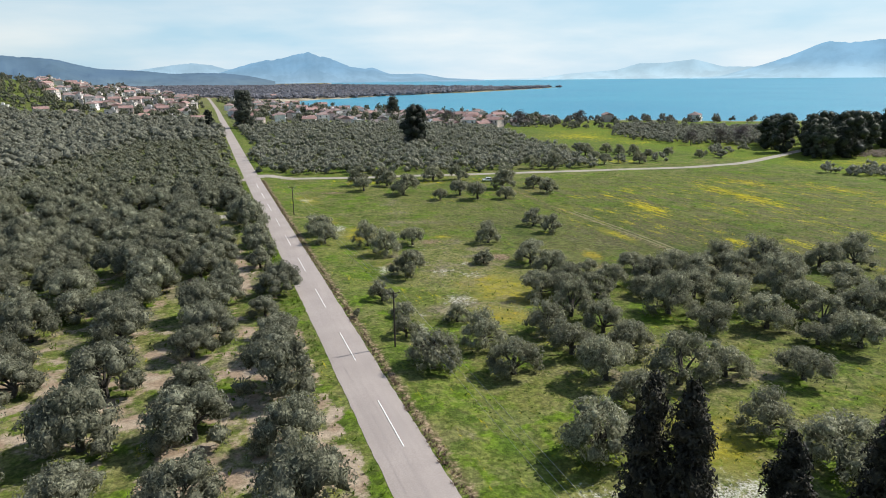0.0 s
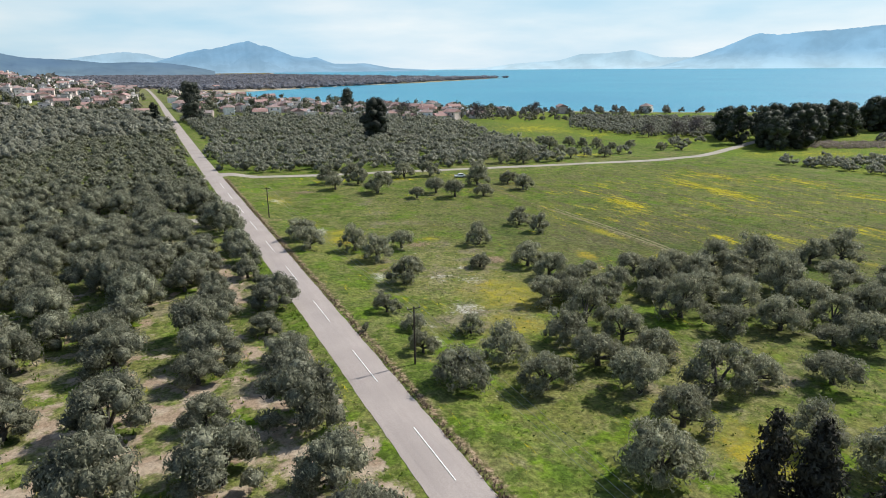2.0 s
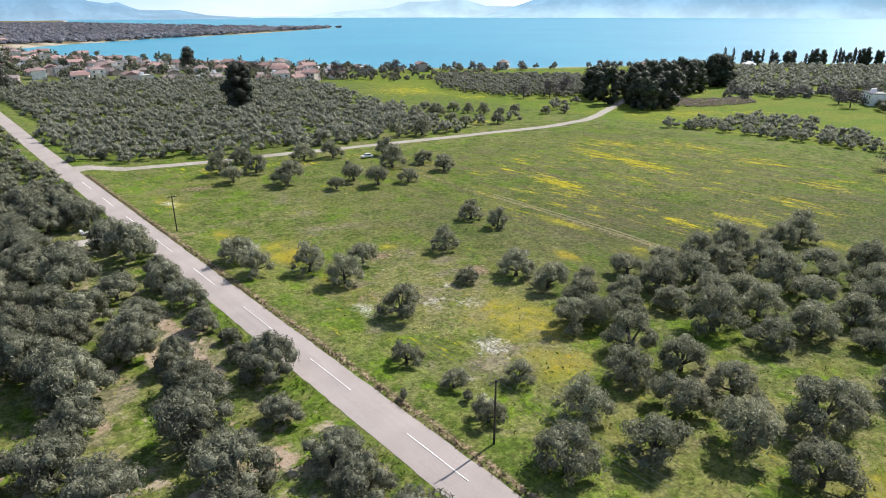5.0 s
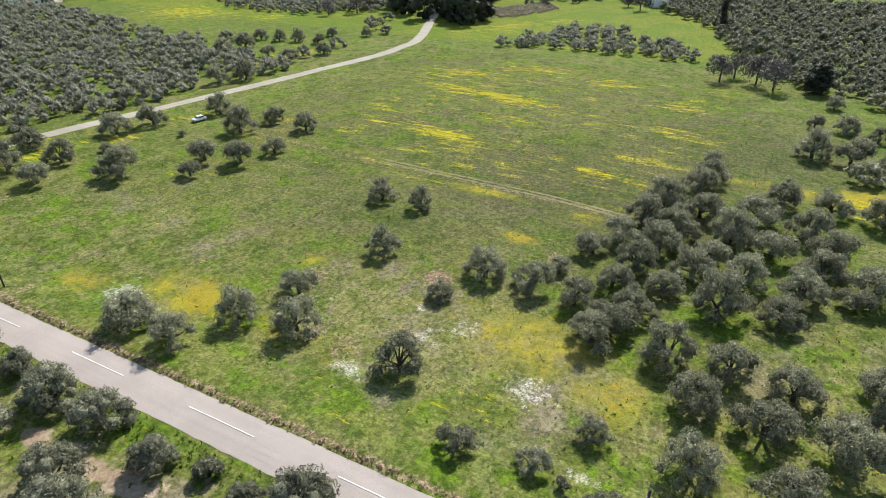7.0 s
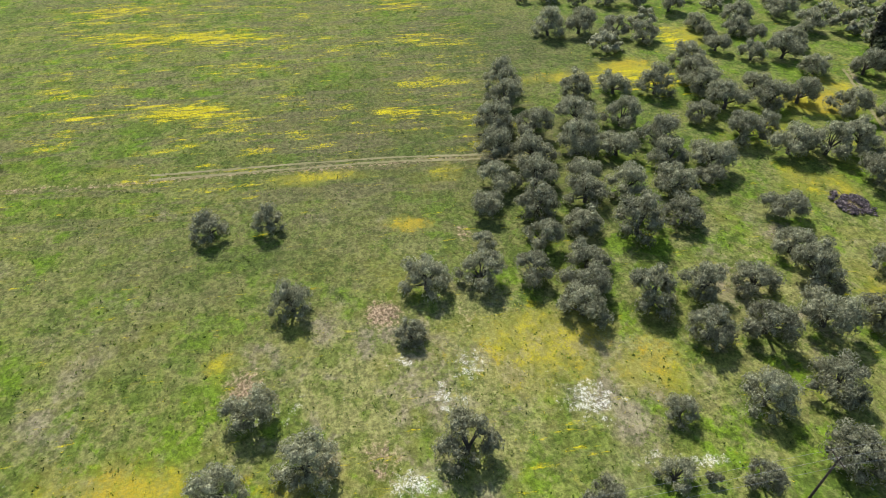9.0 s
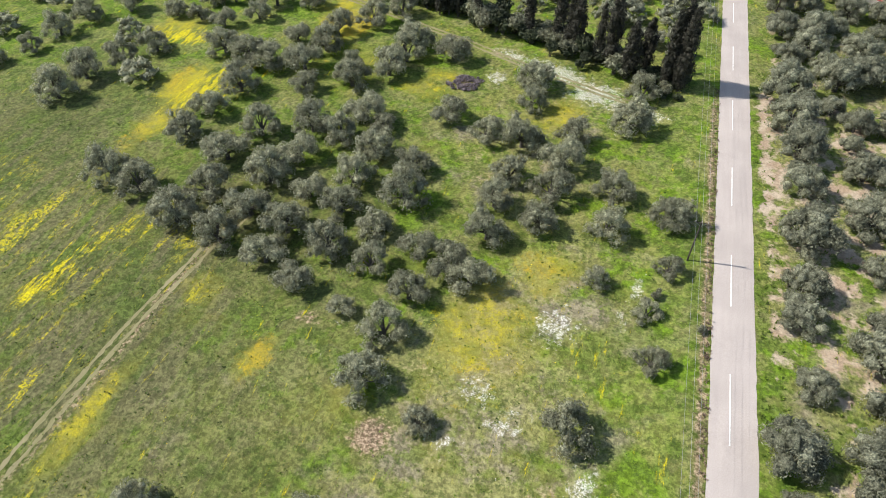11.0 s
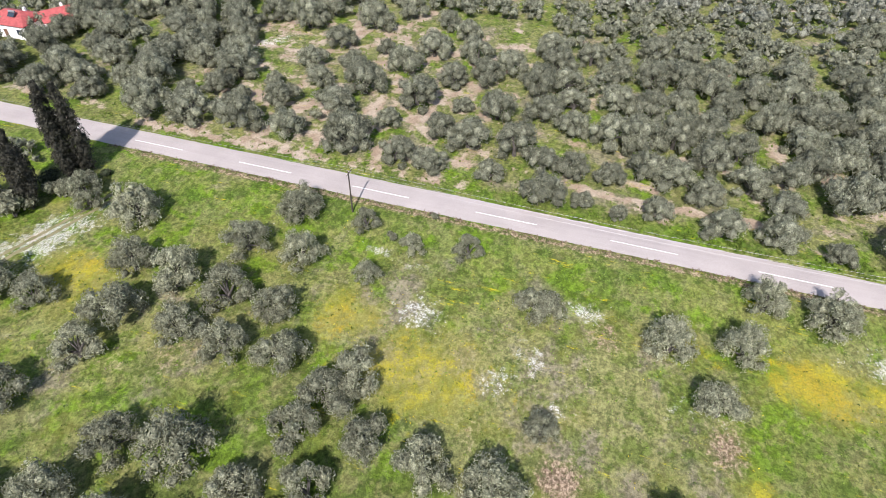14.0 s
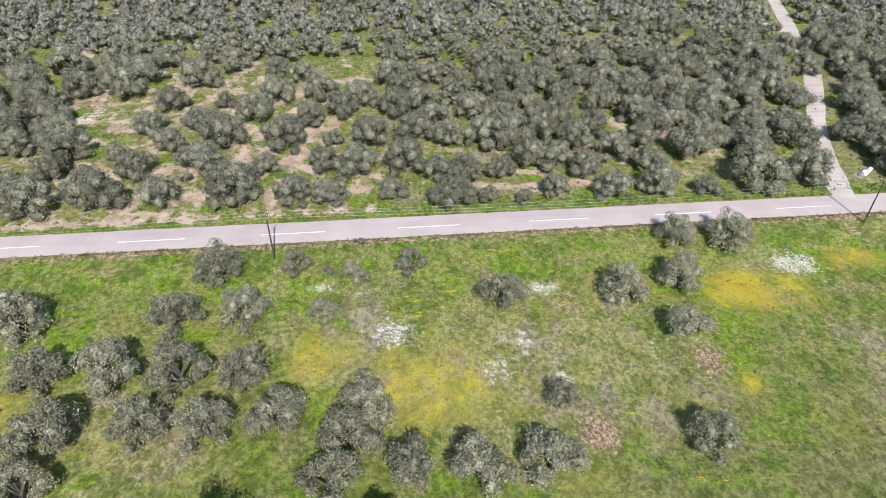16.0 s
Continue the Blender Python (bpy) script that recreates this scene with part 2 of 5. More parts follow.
GROUND = ground_material()
ASPHALT = paving_material("worn_asphalt", (0.385, 0.337, 0.309), (0.362, 0.317, 0.292))
CONCRETE = paving_material("pale_concrete", (0.38, 0.35, 0.30), (0.32, 0.29, 0.25))
GRAVEL = paving_material("pale_gravel", (0.42, 0.385, 0.335), (0.34, 0.31, 0.265))
FAINT = paving_material("trodden_grass", (0.225, 0.198, 0.110), (0.165, 0.155, 0.070))
ROAD_PAINT = plain("road_paint", (0.80, 0.79, 0.76), 0.6, 0.12, 2.0)
WATER = water_material()
OLIVE = leaf_material("olive_leaves", (0.195, 0.197, 0.126), (0.365, 0.366, 0.248), 0.44, 0.3, 6.0)
OLIVE_DARK = leaf_material("dense_olive_leaves", (0.148, 0.152, 0.100), (0.295, 0.299, 0.207), 0.4, 0.3, 6.0)
# far groves: haze put into the leaf colour, greyer and bluer than OLIVE
FAR_OLIVE = leaf_material("far_olive_leaves", (0.200, 0.204, 0.150), (0.345, 0.347, 0.268), 0.46, 0.3, 3.0)
CYPRESS = leaf_material("cypress_leaves", (0.020, 0.020, 0.014), (0.058, 0.054, 0.036), 0.06)
EVERGREEN = leaf_material("dense_evergreen_leaves", (0.012, 0.017, 0.011), (0.040, 0.048, 0.028), 0.05)
PINE = leaf_material("pine_needles", (0.020, 0.028, 0.016), (0.066, 0.078, 0.044), 0.12)
SHRUB = leaf_material("shrub_leaves", (0.030, 0.040, 0.020), (0.085, 0.098, 0.050), 0.2)
WEED = leaf_material("green_weeds", (0.095, 0.160, 0.018), (0.190, 0.255, 0.040), 0.55)
TUFT = leaf_material("dark_grass", (0.046, 0.080, 0.014), (0.100, 0.145, 0.028), 0.45)
DRYWEED = leaf_material("dry_weeds", (0.190, 0.130, 0.095), (0.340, 0.255, 0.185), 0.4)
FLOWER = leaf_material("yellow_flowers", (0.38, 0.30, 0.012), (0.60, 0.50, 0.02), 0.2)
DAISY = leaf_material("white_flowers", (0.45, 0.45, 0.38), (0.70, 0.70, 0.62), 0.2)
BARE = leaf_material("bare_twigs", (0.095, 0.080, 0.078), (0.200, 0.170, 0.155), 0.1)
FARWOOD = leaf_material("far_wood", (0.130, 0.130, 0.108), (0.250, 0.240, 0.205), 0.3, 0.3, 2.0)
# distance haze is mixed into the twig colour, which makes it pale and bluish
HAZY_WINTERWOOD = leaf_material("hazy_winter_wood", (0.235, 0.240, 0.275), (0.315, 0.318, 0.350), 0.5, 0.2, 0.25)
BARK = plain("bark", (0.078, 0.069, 0.059), 0.95, 0.4, 3.0, bump=0.03)
POLE_WOOD = plain("tarred_wood", (0.060, 0.048, 0.038), 0.85, 0.4, 2.0, bump=0.01)
STEEL = plain("galvanised_steel", (0.42, 0.42, 0.41), 0.45, 0.2, 6.0, 0.7)
PORCELAIN = plain("porcelain", (0.55, 0.50, 0.45), 0.3, 0.1)
WIRE = plain("wire", (0.30, 0.30, 0.30), 0.5, 0.1, 1.0, 0.6)


# ---- meshes ----
def mesh_of(name, verts, faces, material):
    """A mesh from arrays: verts n x 3, faces m x k."""
    verts, faces = np.asarray(verts, dtype=np.float32), np.asarray(faces, dtype=np.int32)
    me = bpy.data.meshes.new(name)
    count, corners = faces.shape
    me.vertices.add(len(verts))
    me.vertices.foreach_set("co", verts.ravel())
    me.loops.add(count * corners)
    me.loops.foreach_set("vertex_index", faces.ravel())
    me.polygons.add(count)
    me.polygons.foreach_set("loop_start", np.arange(count, dtype=np.int32) * corners)
    me.polygons.foreach_set("use_smooth", np.zeros(count, dtype=bool))
    me.update(calc_edges=True)
    me.materials.append(material)
    return me


def part(name, data, material=None, parent=None, label=""):
    """Links a bmesh or a mesh as one object, under a thing or a part."""
    if isinstance(data, bmesh.types.BMesh):
        me = bpy.data.meshes.new(name)
        data.to_mesh(me)
        data.free()
        me.materials.append(material)
        data = me
    ob = new(name, data)
    ob.parent = parent
    return tagged(ob, label)


def smooth(me):
    me.polygons.foreach_set("use_smooth", np.ones(len(me.polygons), dtype=bool))
    return me


def box(bm, size, at, turn=0.0, bevel=0.0):
    m = Matrix.Translation(at) @ Matrix.Rotation(turn, 4, "Z") @ Matrix.Diagonal((*size, 1))
    made = bmesh.ops.create_cube(bm, size=1, matrix=m)["verts"]
    if bevel:
        edges = list({e for v in made for e in v.link_edges})
        bmesh.ops.bevel(bm, geom=edges, offset=bevel, segments=1, affect="EDGES", profile=0.5)
    return bm


def tube(bm, a, b, r1, r2, sides=8):
    a, b = Vector(a), Vector(b)
    turn = (b - a).to_track_quat("Z", "Y").to_matrix().to_4x4()
    bmesh.ops.create_cone(bm, cap_ends=True, segments=sides, radius1=r1, radius2=r2, depth=(b - a).length,
                          matrix=Matrix.Translation((a + b) / 2) @ turn)
    return bm


def leaf_cloud(rng, centres, radii, count, size, squash=0.85, up=0.7, upright=0.0, slim=0.5, inner=0.62, corners=4, wild=0.75):
    """Leaf sprays, each a small bent diamond, over a set of rounded boughs."""
    centres, radii = np.asarray(centres, float), np.asarray(radii, float)
    pick = rng.choice(len(radii), count, p=radii ** 2 / np.sum(radii ** 2))
    way = rng.normal(size=(count, 3))
    way /= np.linalg.norm(way, axis=1)[:, None]
    flip = (way[:, 2] < 0) & (rng.random(count) < up)
    way[flip, 2] *= -1
    reach = radii[pick] * (inner + (1.08 - inner) * np.sqrt(rng.random(count)))
    at = centres[pick] + way * reach[:, None] * np.array([1, 1, squash])
    normal = way + rng.normal(size=(count, 3)) * wild
    normal /= np.linalg.norm(normal, axis=1)[:, None]
    t = np.cross(normal, rng.normal(size=(count, 3)))
    if upright:
        t = t * (1 - upright) + np.array([0, 0, 1.0]) * upright
        t -= normal * np.sum(t * normal, axis=1)[:, None]
    t /= np.linalg.norm(t, axis=1)[:, None] + 1e-9
    u = np.cross(normal, t)
    a = size * (0.65 + 0.7 * rng.random(count))[:, None]
    b = a * slim * (0.7 + 0.6 * rng.random(count))[:, None]
    fold = normal * a * 0.25
    if corners == 3:
        verts = np.stack([at - t * a + u * b, at - t * a - u * b, at + t * a + fold], axis=1).reshape(-1, 3)
        return verts, np.arange(count * 3).reshape(-1, 3)
    verts = np.stack([at - t * a, at + u * b + fold, at + t * a, at - u * b + fold], axis=1).reshape(-1, 3)
    faces = np.arange(count * 4).reshape(-1, 4)
    return verts, faces


ICO = bmesh.new()
bmesh.ops.create_icosphere(ICO, subdivisions=1, radius=1)
ICO_V = np.array([v.co[:] for v in ICO.verts])
ICO_F = np.array([[v.index for v in f.verts] for f in ICO.faces])
ICO.free()
ICO = bmesh.new()
bmesh.ops.create_icosphere(ICO, subdivisions=2, radius=1)
FINE_V = np.array([v.co[:] for v in ICO.verts])
FINE_F = np.array([[v.index for v in f.verts] for f in ICO.faces])
ICO.free()


OCTA_V = np.array([(1, 0, 0), (-1, 0, 0), (0, 1, 0), (0, -1, 0), (0, 0, 1), (0, 0, -1)], float)
OCTA_F = np.array([(0, 2, 4), (2, 1, 4), (1, 3, 4), (3, 0, 4), (2, 0, 5), (1, 2, 5), (3, 1, 5), (0, 3, 5)])


def clumps(rng, centres, radii, squash=0.85, fine=0, rough=0.25, core=0.72):
    """The dense inner foliage of each bough: uneven lumps, as quads so that they join the sprays."""
    bv, bf = (FINE_V, FINE_F) if fine == 1 else (OCTA_V, OCTA_F) if fine == -1 else (ICO_V, ICO_F)
    verts, faces = [], []
    for k, (c, r) in enumerate(zip(centres, radii)):
        push = 1 + rough * rng.normal(size=(len(bv), 1))
        verts.append(np.asarray(c) + bv * push * r * core * np.array([1, 1, squash]))
        faces.append(bf + k * len(bv))
    return np.concatenate(verts), np.concatenate(faces)


def foliage(name, sprays, lumps, leaf):
    """One mesh of sprays (three or four corners) and inner lumps (three corners)."""
    (v1, f1), (v2, f2) = sprays, lumps
    v = np.concatenate([v1, v2]).astype(np.float32)
    a, b = np.asarray(f1, np.int32), np.asarray(f2, np.int32) + len(v1)
    me = bpy.data.meshes.new(name)
    me.vertices.add(len(v))
    me.vertices.foreach_set("co", v.ravel())
    me.loops.add(a.size + b.size)
    me.loops.foreach_set("vertex_index", np.concatenate([a.ravel(), b.ravel()]))
    me.polygons.add(len(a) + len(b))
    me.polygons.foreach_set("loop_start", np.concatenate([np.arange(len(a)) * a.shape[1], a.size + np.arange(len(b)) * 3]).astype(np.int32))
    me.polygons.foreach_set("use_smooth", np.concatenate([np.zeros(len(a), bool), np.ones(len(b), bool)]))
    me.update(calc_edges=True)
    me.materials.append(leaf)
    return me


def olive_boughs(rng, spread=3.3, lobes=20, full=0.0):
    """Rounded boughs that make up a low uneven dome, with gaps between them and a hanging skirt."""
    c, r = [], []
    lean = rng.normal(size=2) * 0.12 * spread
    for i in range(lobes):
        f = (i + 0.3 + 0.5 * rng.random()) / lobes
        d = spread * 0.86 * math.sqrt(f) * (0.9 + 0.2 * rng.random())
        a = i * 2.4 + rng.normal() * 0.45
        z = 0.62 + 2.85 * (1 - (d / spread) ** 2) + rng.normal() * 0.42 - (1.5 if i % 3 == 2 else 0) * rng.random() * (1 - 0.6 * full)
        c.append((d * math.cos(a) + lean[0] * (1 - f), d * math.sin(a) + lean[1] * (1 - f), max(0.5, z)))
        r.append(spread * (0.20 + 0.15 * rng.random() + 0.06 * full) * (20 / lobes) ** 0.4)
    return c, r


def olive_trunk(rng, boughs):
    """A short gnarled trunk that forks into limbs towards the boughs."""
    bm = bmesh.new()
    lean = Vector((rng.normal() * 0.2, rng.normal() * 0.2, 0.85))
    tube(bm, (0, 0, -0.5), lean * 0.5, 0.42, 0.30, 8)
    tube(bm, lean * 0.45, lean, 0.32, 0.27, 8)
    for i, (x, y, z) in enumerate(boughs):
        if i % 3:
            continue
        mid = Vector((x * 0.45, y * 0.45, (z + 1.1) * 0.52)) + Vector(rng.normal(size=3) * 0.15)
        tube(bm, lean * 0.9, mid, 0.17, 0.10, 5)
        tube(bm, mid, (x, y, z + 0.2), 0.10, 0.03, 4)
    return bm


# ---- the lie of the land ----
SHORE = np.array([(60, 1130), (111, 990), (174, 879), (221, 763), (286, 652), (322, 600), (375, 560), (484, 475), (572, 431),
                  (680, 373), (826, 226), (1050, -80), (1500, -700), (2600, -2400), (4000, -4900)], float)
BEACH = np.array([(60, 1130), (110, 1205), (209, 1290), (314, 1350), (414, 1430), (650, 1520), (999, 1770), (1140, 1850),
                  (1000, 1960), (820, 2500), (640, 3300), (900, 4900)], float)
COAST = np.vstack([SHORE[::-1], BEACH[1:]])


def inland(x, y):
    """Distance from the water's edge, positive on land."""
    x, y = np.asarray(x, float), np.asarray(y, float)
    best = np.full(x.shape, 1e9)
    inside = np.zeros(x.shape, bool)
    ring = np.vstack([COAST, [(-9000, 9000), (-9000, -9000)]])
    for i in range(len(ring)):
        (ax, ay), (bx, by) = ring[i], ring[(i + 1) % len(ring)]
        if i < len(COAST) - 1:
            dx, dy = bx - ax, by - ay
            k = np.clip(((x - ax) * dx + (y - ay) * dy) / (dx * dx + dy * dy), 0, 1)
            best = np.minimum(best, np.hypot(x - ax - k * dx, y - ay - k * dy))
        cross = (ay > y) != (by > y)
        with np.errstate(divide="ignore", invalid="ignore"):
            inside ^= cross & (x < (bx - ax) * (y - ay) / (by - ay + 1e-12) + ax)
    return np.where(inside, best, -best)


def ease(v, a, b):
    k = np.clip((np.asarray(v, float) - a) / (b - a), 0, 1)
    return k * k * (3 - 2 * k)


SEA = -8.0


def height(x, y):
    x, y = np.asarray(x, float), np.asarray(y, float)
    z = -0.010 * (np.clip(y, -60, 330) - 85) - 1.1 * ease(x, 21, 31) - 0.012 * np.clip(x - 32, 0, 330)
    z = z + 0.004 * np.clip(12 - x, 0, 200)
    z = z + 46 * np.exp(-((x + 330) / 250) ** 2 - ((y - 1020) / 330) ** 2)
    z = z + 30 * ease(-x, 350, 1500) * ease(y, 200, 1200)
    z = z + 0.10 * np.sin(x * 0.11 + 1.3) * np.sin(y * 0.09) * ease(np.abs(x - 16), 6, 20)
    z = np.maximum(z, -7.2)
    d = inland(x, y)
    return z + (-14 - z) * (1 - ease(d, -40, 14))


def lie(x, y):
    return float(height(np.array([x]), np.array([y]))[0])


def steps(stops):
    out = []
    for (a, b, s) in stops:
        out.extend(np.arange(a, b, s))
    return np.array(out)


def grow(start, end, first, rate):
    out, v, s = [], start, first
    while v < end:
        out.append(v)
        v, s = v + s, s * rate
    return np.array(out + [end])


gx = np.concatenate([-grow(60, 4900, 3.0, 1.08)[::-1], steps([(-58.4, 150, 1.6)]), grow(150, 4900, 2.2, 1.05)])
gy = np.concatenate([-grow(30, 4900, 3.0, 1.1)[::-1], steps([(-28.4, 215, 1.6)]), grow(215, 4900, 2.2, 1.04)])
GX, GY = np.meshgrid(gx, gy)
px, py = GX.ravel(), GY.ravel()
nx, ny = len(gx), len(gy)
idx = np.arange(nx * ny).reshape(ny, nx)
quads = np.stack([idx[:-1, :-1], idx[:-1, 1:], idx[1:, 1:], idx[1:, :-1]], axis=-1).reshape(-1, 4)
pz = height(px, py)
under_road = (np.abs(px - 15.9) < 2.0) & (py > -320) & (py < 560)
pz = np.where(under_road, pz - 0.12, pz)
ground_mesh = smooth(mesh_of("ground", np.stack([px, py, pz], axis=1), quads, GROUND))


def patches(spots, px=px, py=py):
    """How strongly each point of the ground lies in one of the oval spots (x, y, half width, half length, turn, strength)."""
    v = np.zeros(len(px))
    for x, y, a, b, turn, power in spots:
        c, s = math.cos(radians(turn)), math.sin(radians(turn))
        u, w = (px - x) * c + (py - y) * s, -(px - x) * s + (py - y) * c
        v = np.maximum(v, power * np.exp(-((u / a) ** 2 + (w / b) ** 2) * 0.8))
    return v


def lay(name, values):
    a = ground_mesh.attributes.new(name, "FLOAT", "POINT")
    a.data.foreach_set("value", np.clip(values, 0, 1).astype(np.float32))


YELLOW = [(133, 58, 5.5, 8, 20, 0.95), (130, 72, 3.5, 8, -10, 0.7), (131, 84, 3, 8, 0, 0.5), (36, 156.5, 5.0, 6.5, 0, 0.9), (36.5, 165, 5, 3, 0, 0.6), (54.5, 148, 2.4, 2.4, 0, 0.6), (80.3, 118.7, 2.4, 4.5, -10, 0.72),
          (96, 110, 4, 4, 0, 0.45), (97.8, 134.5, 2.0, 7, 0, 0.8), (50, 105, 9, 14, 0, 0.56), (45, 91, 6, 7, 0, 0.5), (55.5, 104, 3, 5, 0, 0.7),]
YELLOW += [(42, 89, 4, 3.5, 0, 0.6), (77, 39, 5, 3, 0, 0.65),
          (84, 45, 5, 4, 0, 0.45), (109, 22, 7, 8, 0, 0.95), (114, 13, 6, 5, 0, 0.7), (49, 48, 5, 6, 0, 0.72), (150, 33, 7, 5, 0, 0.6), (79, 45, 6, 5, 0, 0.55), (100, 40, 13, 11, 0, 0.36), (34, 140, 6, 9, 0, 0.38), (30, 214, 4, 8, 0, 0.6), (30, 178, 5, 8, 0, 0.5)]
STREAKS = [(172, 167, 5.4, 28, -10, 0.62), (128, 161, 4.4, 13, -16, 0.66), (120.5, 115, 3.0, 9, -15, 0.5), (197, 189, 5.8, 14, -2, 0.55), (187, 108, 5.1, 10, -5, 0.5), (161.5, 105, 4.1, 8, -8, 0.5),
           (130, 184, 5.1, 8, -8, 0.4), (150, 150, 4.1, 14, -10, 0.4), (207, 134, 6.8, 12, -5, 0.42), (215, 165, 8.5, 18, -5, 0.4), (126, 56, 5.8, 12, -25, 0.6), (146, 38, 10.2, 4, 0, 0.7), (60, 245, 14, 5, -8, 0.45),
           (250, 400, 26, 30, 0, 0.5), (262, 350, 14, 12, 0, 0.45), (190, 268, 16, 8, -10, 0.45)]
STREAKS += [(300, 216, 30, 12, -20, 0.4), (330, 200, 24, 10, -20, 0.35), (84, 237, 9, 3, -10, 0.42), (48, 253, 8, 3, -15, 0.36), (105, 237, 8, 3, -8, 0.36)]
WHITE = [(40.5, 101, 3.2, 4, 0, 0.8), (44, 118.8, 3, 2.2, 0, 0.7), (48.9, 115, 3.2, 2.4, 0, 0.7), (32.7, 124.7, 1.7, 2.8, 0, 1.0), (29.5, 90.2, 0.9, 3.2, 0, 0.8), (31.4, 96.5, 0.9, 2.6, 0, 0.7), (50.5, 123.7, 2.6, 1.4, 0, 0.7),
         (44, 37.5, 6, 4, 0, 1.0), (53, 31, 8, 3, -25, 1.0), (33, 42, 5, 2.5, -20, 0.8), (64, 26.5, 6, 2.2, -25, 0.8), (66, 37, 2.4, 3.4, 20, 0.8), (30.5, 168, 3.2, 5, 0, 0.9), (-32, 36.5, 2.0, 6.5, 49, 0.95)]
WHITE += [(40, 40, 2, 5, 30, 0.85), (45, 141, 4, 6, 0, 0.4), (31.5, 160, 1.5, 3, 0, 0.5), (72, 108, 1.4, 2.4, 0, 0.6), (29.5, 214, 2.4, 4, 0, 0.85), (185, 262, 8, 3, -10, 0.7), (160, 258, 6, 2.5, -10, 0.6)]
DRY = [(60, 125.3, 3.4, 3.4, 0, 0.85), (49.5, 144.6, 4, 3, 0, 0.75), (37.2, 128.2, 3, 3.6, 0, 0.6), (35, 127.7, 2.4, 2, 0, 0.6), (57, 114, 4, 4, 0, 0.45), (58, 70, 7, 6, 0, 0.45), (72, 41, 3, 2.5, 0, 0.8), (76.5, 110.2, 2.6, 1.8, 0, 0.65),
       (61, 64, 6, 5, 0, 0.4), (41, 226, 7, 3.0, -15, 0.75), (23.5, 183, 2.6, 3, 0, 0.6)]
EARTH = [(3, 97, 3, 3, 0, 0.6), (-12, 103.5, 4, 2.5, 20, 0.6), (-28.6, 117, 4, 3, 0, 0.6), (-17, 120, 3, 3, 0, 0.6), (-0.7, 130.5, 3, 5, 0, 0.62), (-21.5, 155, 4, 3, 0, 0.62), (-13.8, 162.6, 4, 3.5, 0, 0.6), (-4, 172, 4, 3, 0, 0.6),
         (-2, 182, 3, 3, 0, 0.55), (-70, 176.5, 6, 5, 0, 0.5), (-39, 151, 4, 4, 0, 0.5), (-45, 224, 5, 4, 0, 0.5), (-3, 40.6, 4, 4, 0, 0.6), (-41, 74.7, 4, 4, 0, 0.55), (-5.5, 48, 4, 3, 0, 0.55)]
FIELD_TRACK = [(99, 100), (100.5, 120), (101, 140), (101.5, 165), (103, 190), (106, 226)]
# bare strips between the rows of the western grove
EARTH_STRIPS = [[(10.2, 66), (-4.5, 71.2), (-19.5, 76)], [(8.5, 80), (-5.5, 84), (-17.4, 86), (-28, 90)], [(-40, 60.5), (-64, 70)], [(-94, 23.5), (-74, 34), (-58, 33)], [(9, 55.5), (1, 56.5), (-9, 60)], [(-78, 21), (-66, 27.5)],
                [(-57, 50.5), (-48, 55), (-30, 58)], [(9, 37), (-3, 41), (-10, 44)], [(9.8, 30), (9.8, 62)], [(4, 116), (4.5, 150)]]
yellow = np.maximum(patches(YELLOW), 0.5 * patches(STREAKS))
field = ease(px, 62, 100) * (1 - ease(px, 215, 250)) * ease(py, 60, 100) * (1 - ease(py, 205, 232))
field = np.maximum(field, 0.5 * ease(px, 42, 64) * (1 - ease(px, 215, 250)) * ease(py, 138, 160) * (1 - ease(py, 205, 232)))
lay("yellow", np.maximum(yellow * 1.15, 0.12 * field + 0.16 * ease(px, 22, 30) * (1 - ease(px, 60, 85)) * (py < 170)))
lay("field", field)
lay("dull", patches([(108, 114, 32, 40, 0, 0.95), (76, 146, 18, 26, 0, 0.6), (152, 85, 30, 30, 0, 0.85)]))
lay("streak", 1.2 * patches(STREAKS))
lay("white", patches(WHITE))
STRAW = [(49, 122, 15, 24, 0, 0.95), (60, 176, 20, 26, 0, 0.5), (42, 98, 14, 14, 0, 0.7), (55, 66, 16, 12, 0, 0.6), (40, 50, 14, 9, 0, 0.36), (84, 150, 14, 22, 0, 0.42), (150, 140, 20, 26, 0, 0.25), (60, 198, 24, 12, 0, 0.4)]
lay("straw", np.maximum.reduce([patches(STRAW), 0.42 * (px < 8) * (py < 260), 0.6 * ease(py, 560, 620) * (1 - ease(-px, 110, 180))]))
verge = np.exp(-((px - 19.7) / 1.2) ** 2) * (py < 262) * (py > 35)


def band(line, wide):
    d = np.full(len(px), 1e9)
    for (ax, ay), (bx, by) in zip(line[:-1], line[1:]):
        dx, dy = bx - ax, by - ay
        k = np.clip(((px - ax) * dx + (py - ay) * dy) / (dx * dx + dy * dy), 0, 1)
        d = np.minimum(d, np.hypot(px - ax - k * dx, py - ay - k * dy))
    return np.exp(-(d / wide) ** 2)


lay("dry", np.maximum.reduce([0.62 * ease(py, 1100, 1250), patches(DRY), verge * 0.7, 0.62 * band(FIELD_TRACK, 1.3)]))
near_grove = ease(px, -66, -50) * (px < 10.5) * ease(py, 20, 34) * (1 - ease(py, 96, 112))
strips = np.maximum.reduce([band(line, 2.3) for line in EARTH_STRIPS])
lay("earth", np.maximum.reduce([patches(EARTH), 0.64 * strips, 0.42 * near_grove, 0.30 * (px < 10) * (py < 215), 0.4 * band([(24, 43.5), (43.8, 36.6), (77.6, 22.3), (123, 5)], 1.8)]))
lush = np.maximum(np.exp(-((px - 25.0) / 3.8) ** 2) * 0.38, np.exp(-((px - 10.8) / 1.8) ** 2) * (0.2 + 0.5 * ease(py, 100, 112)))
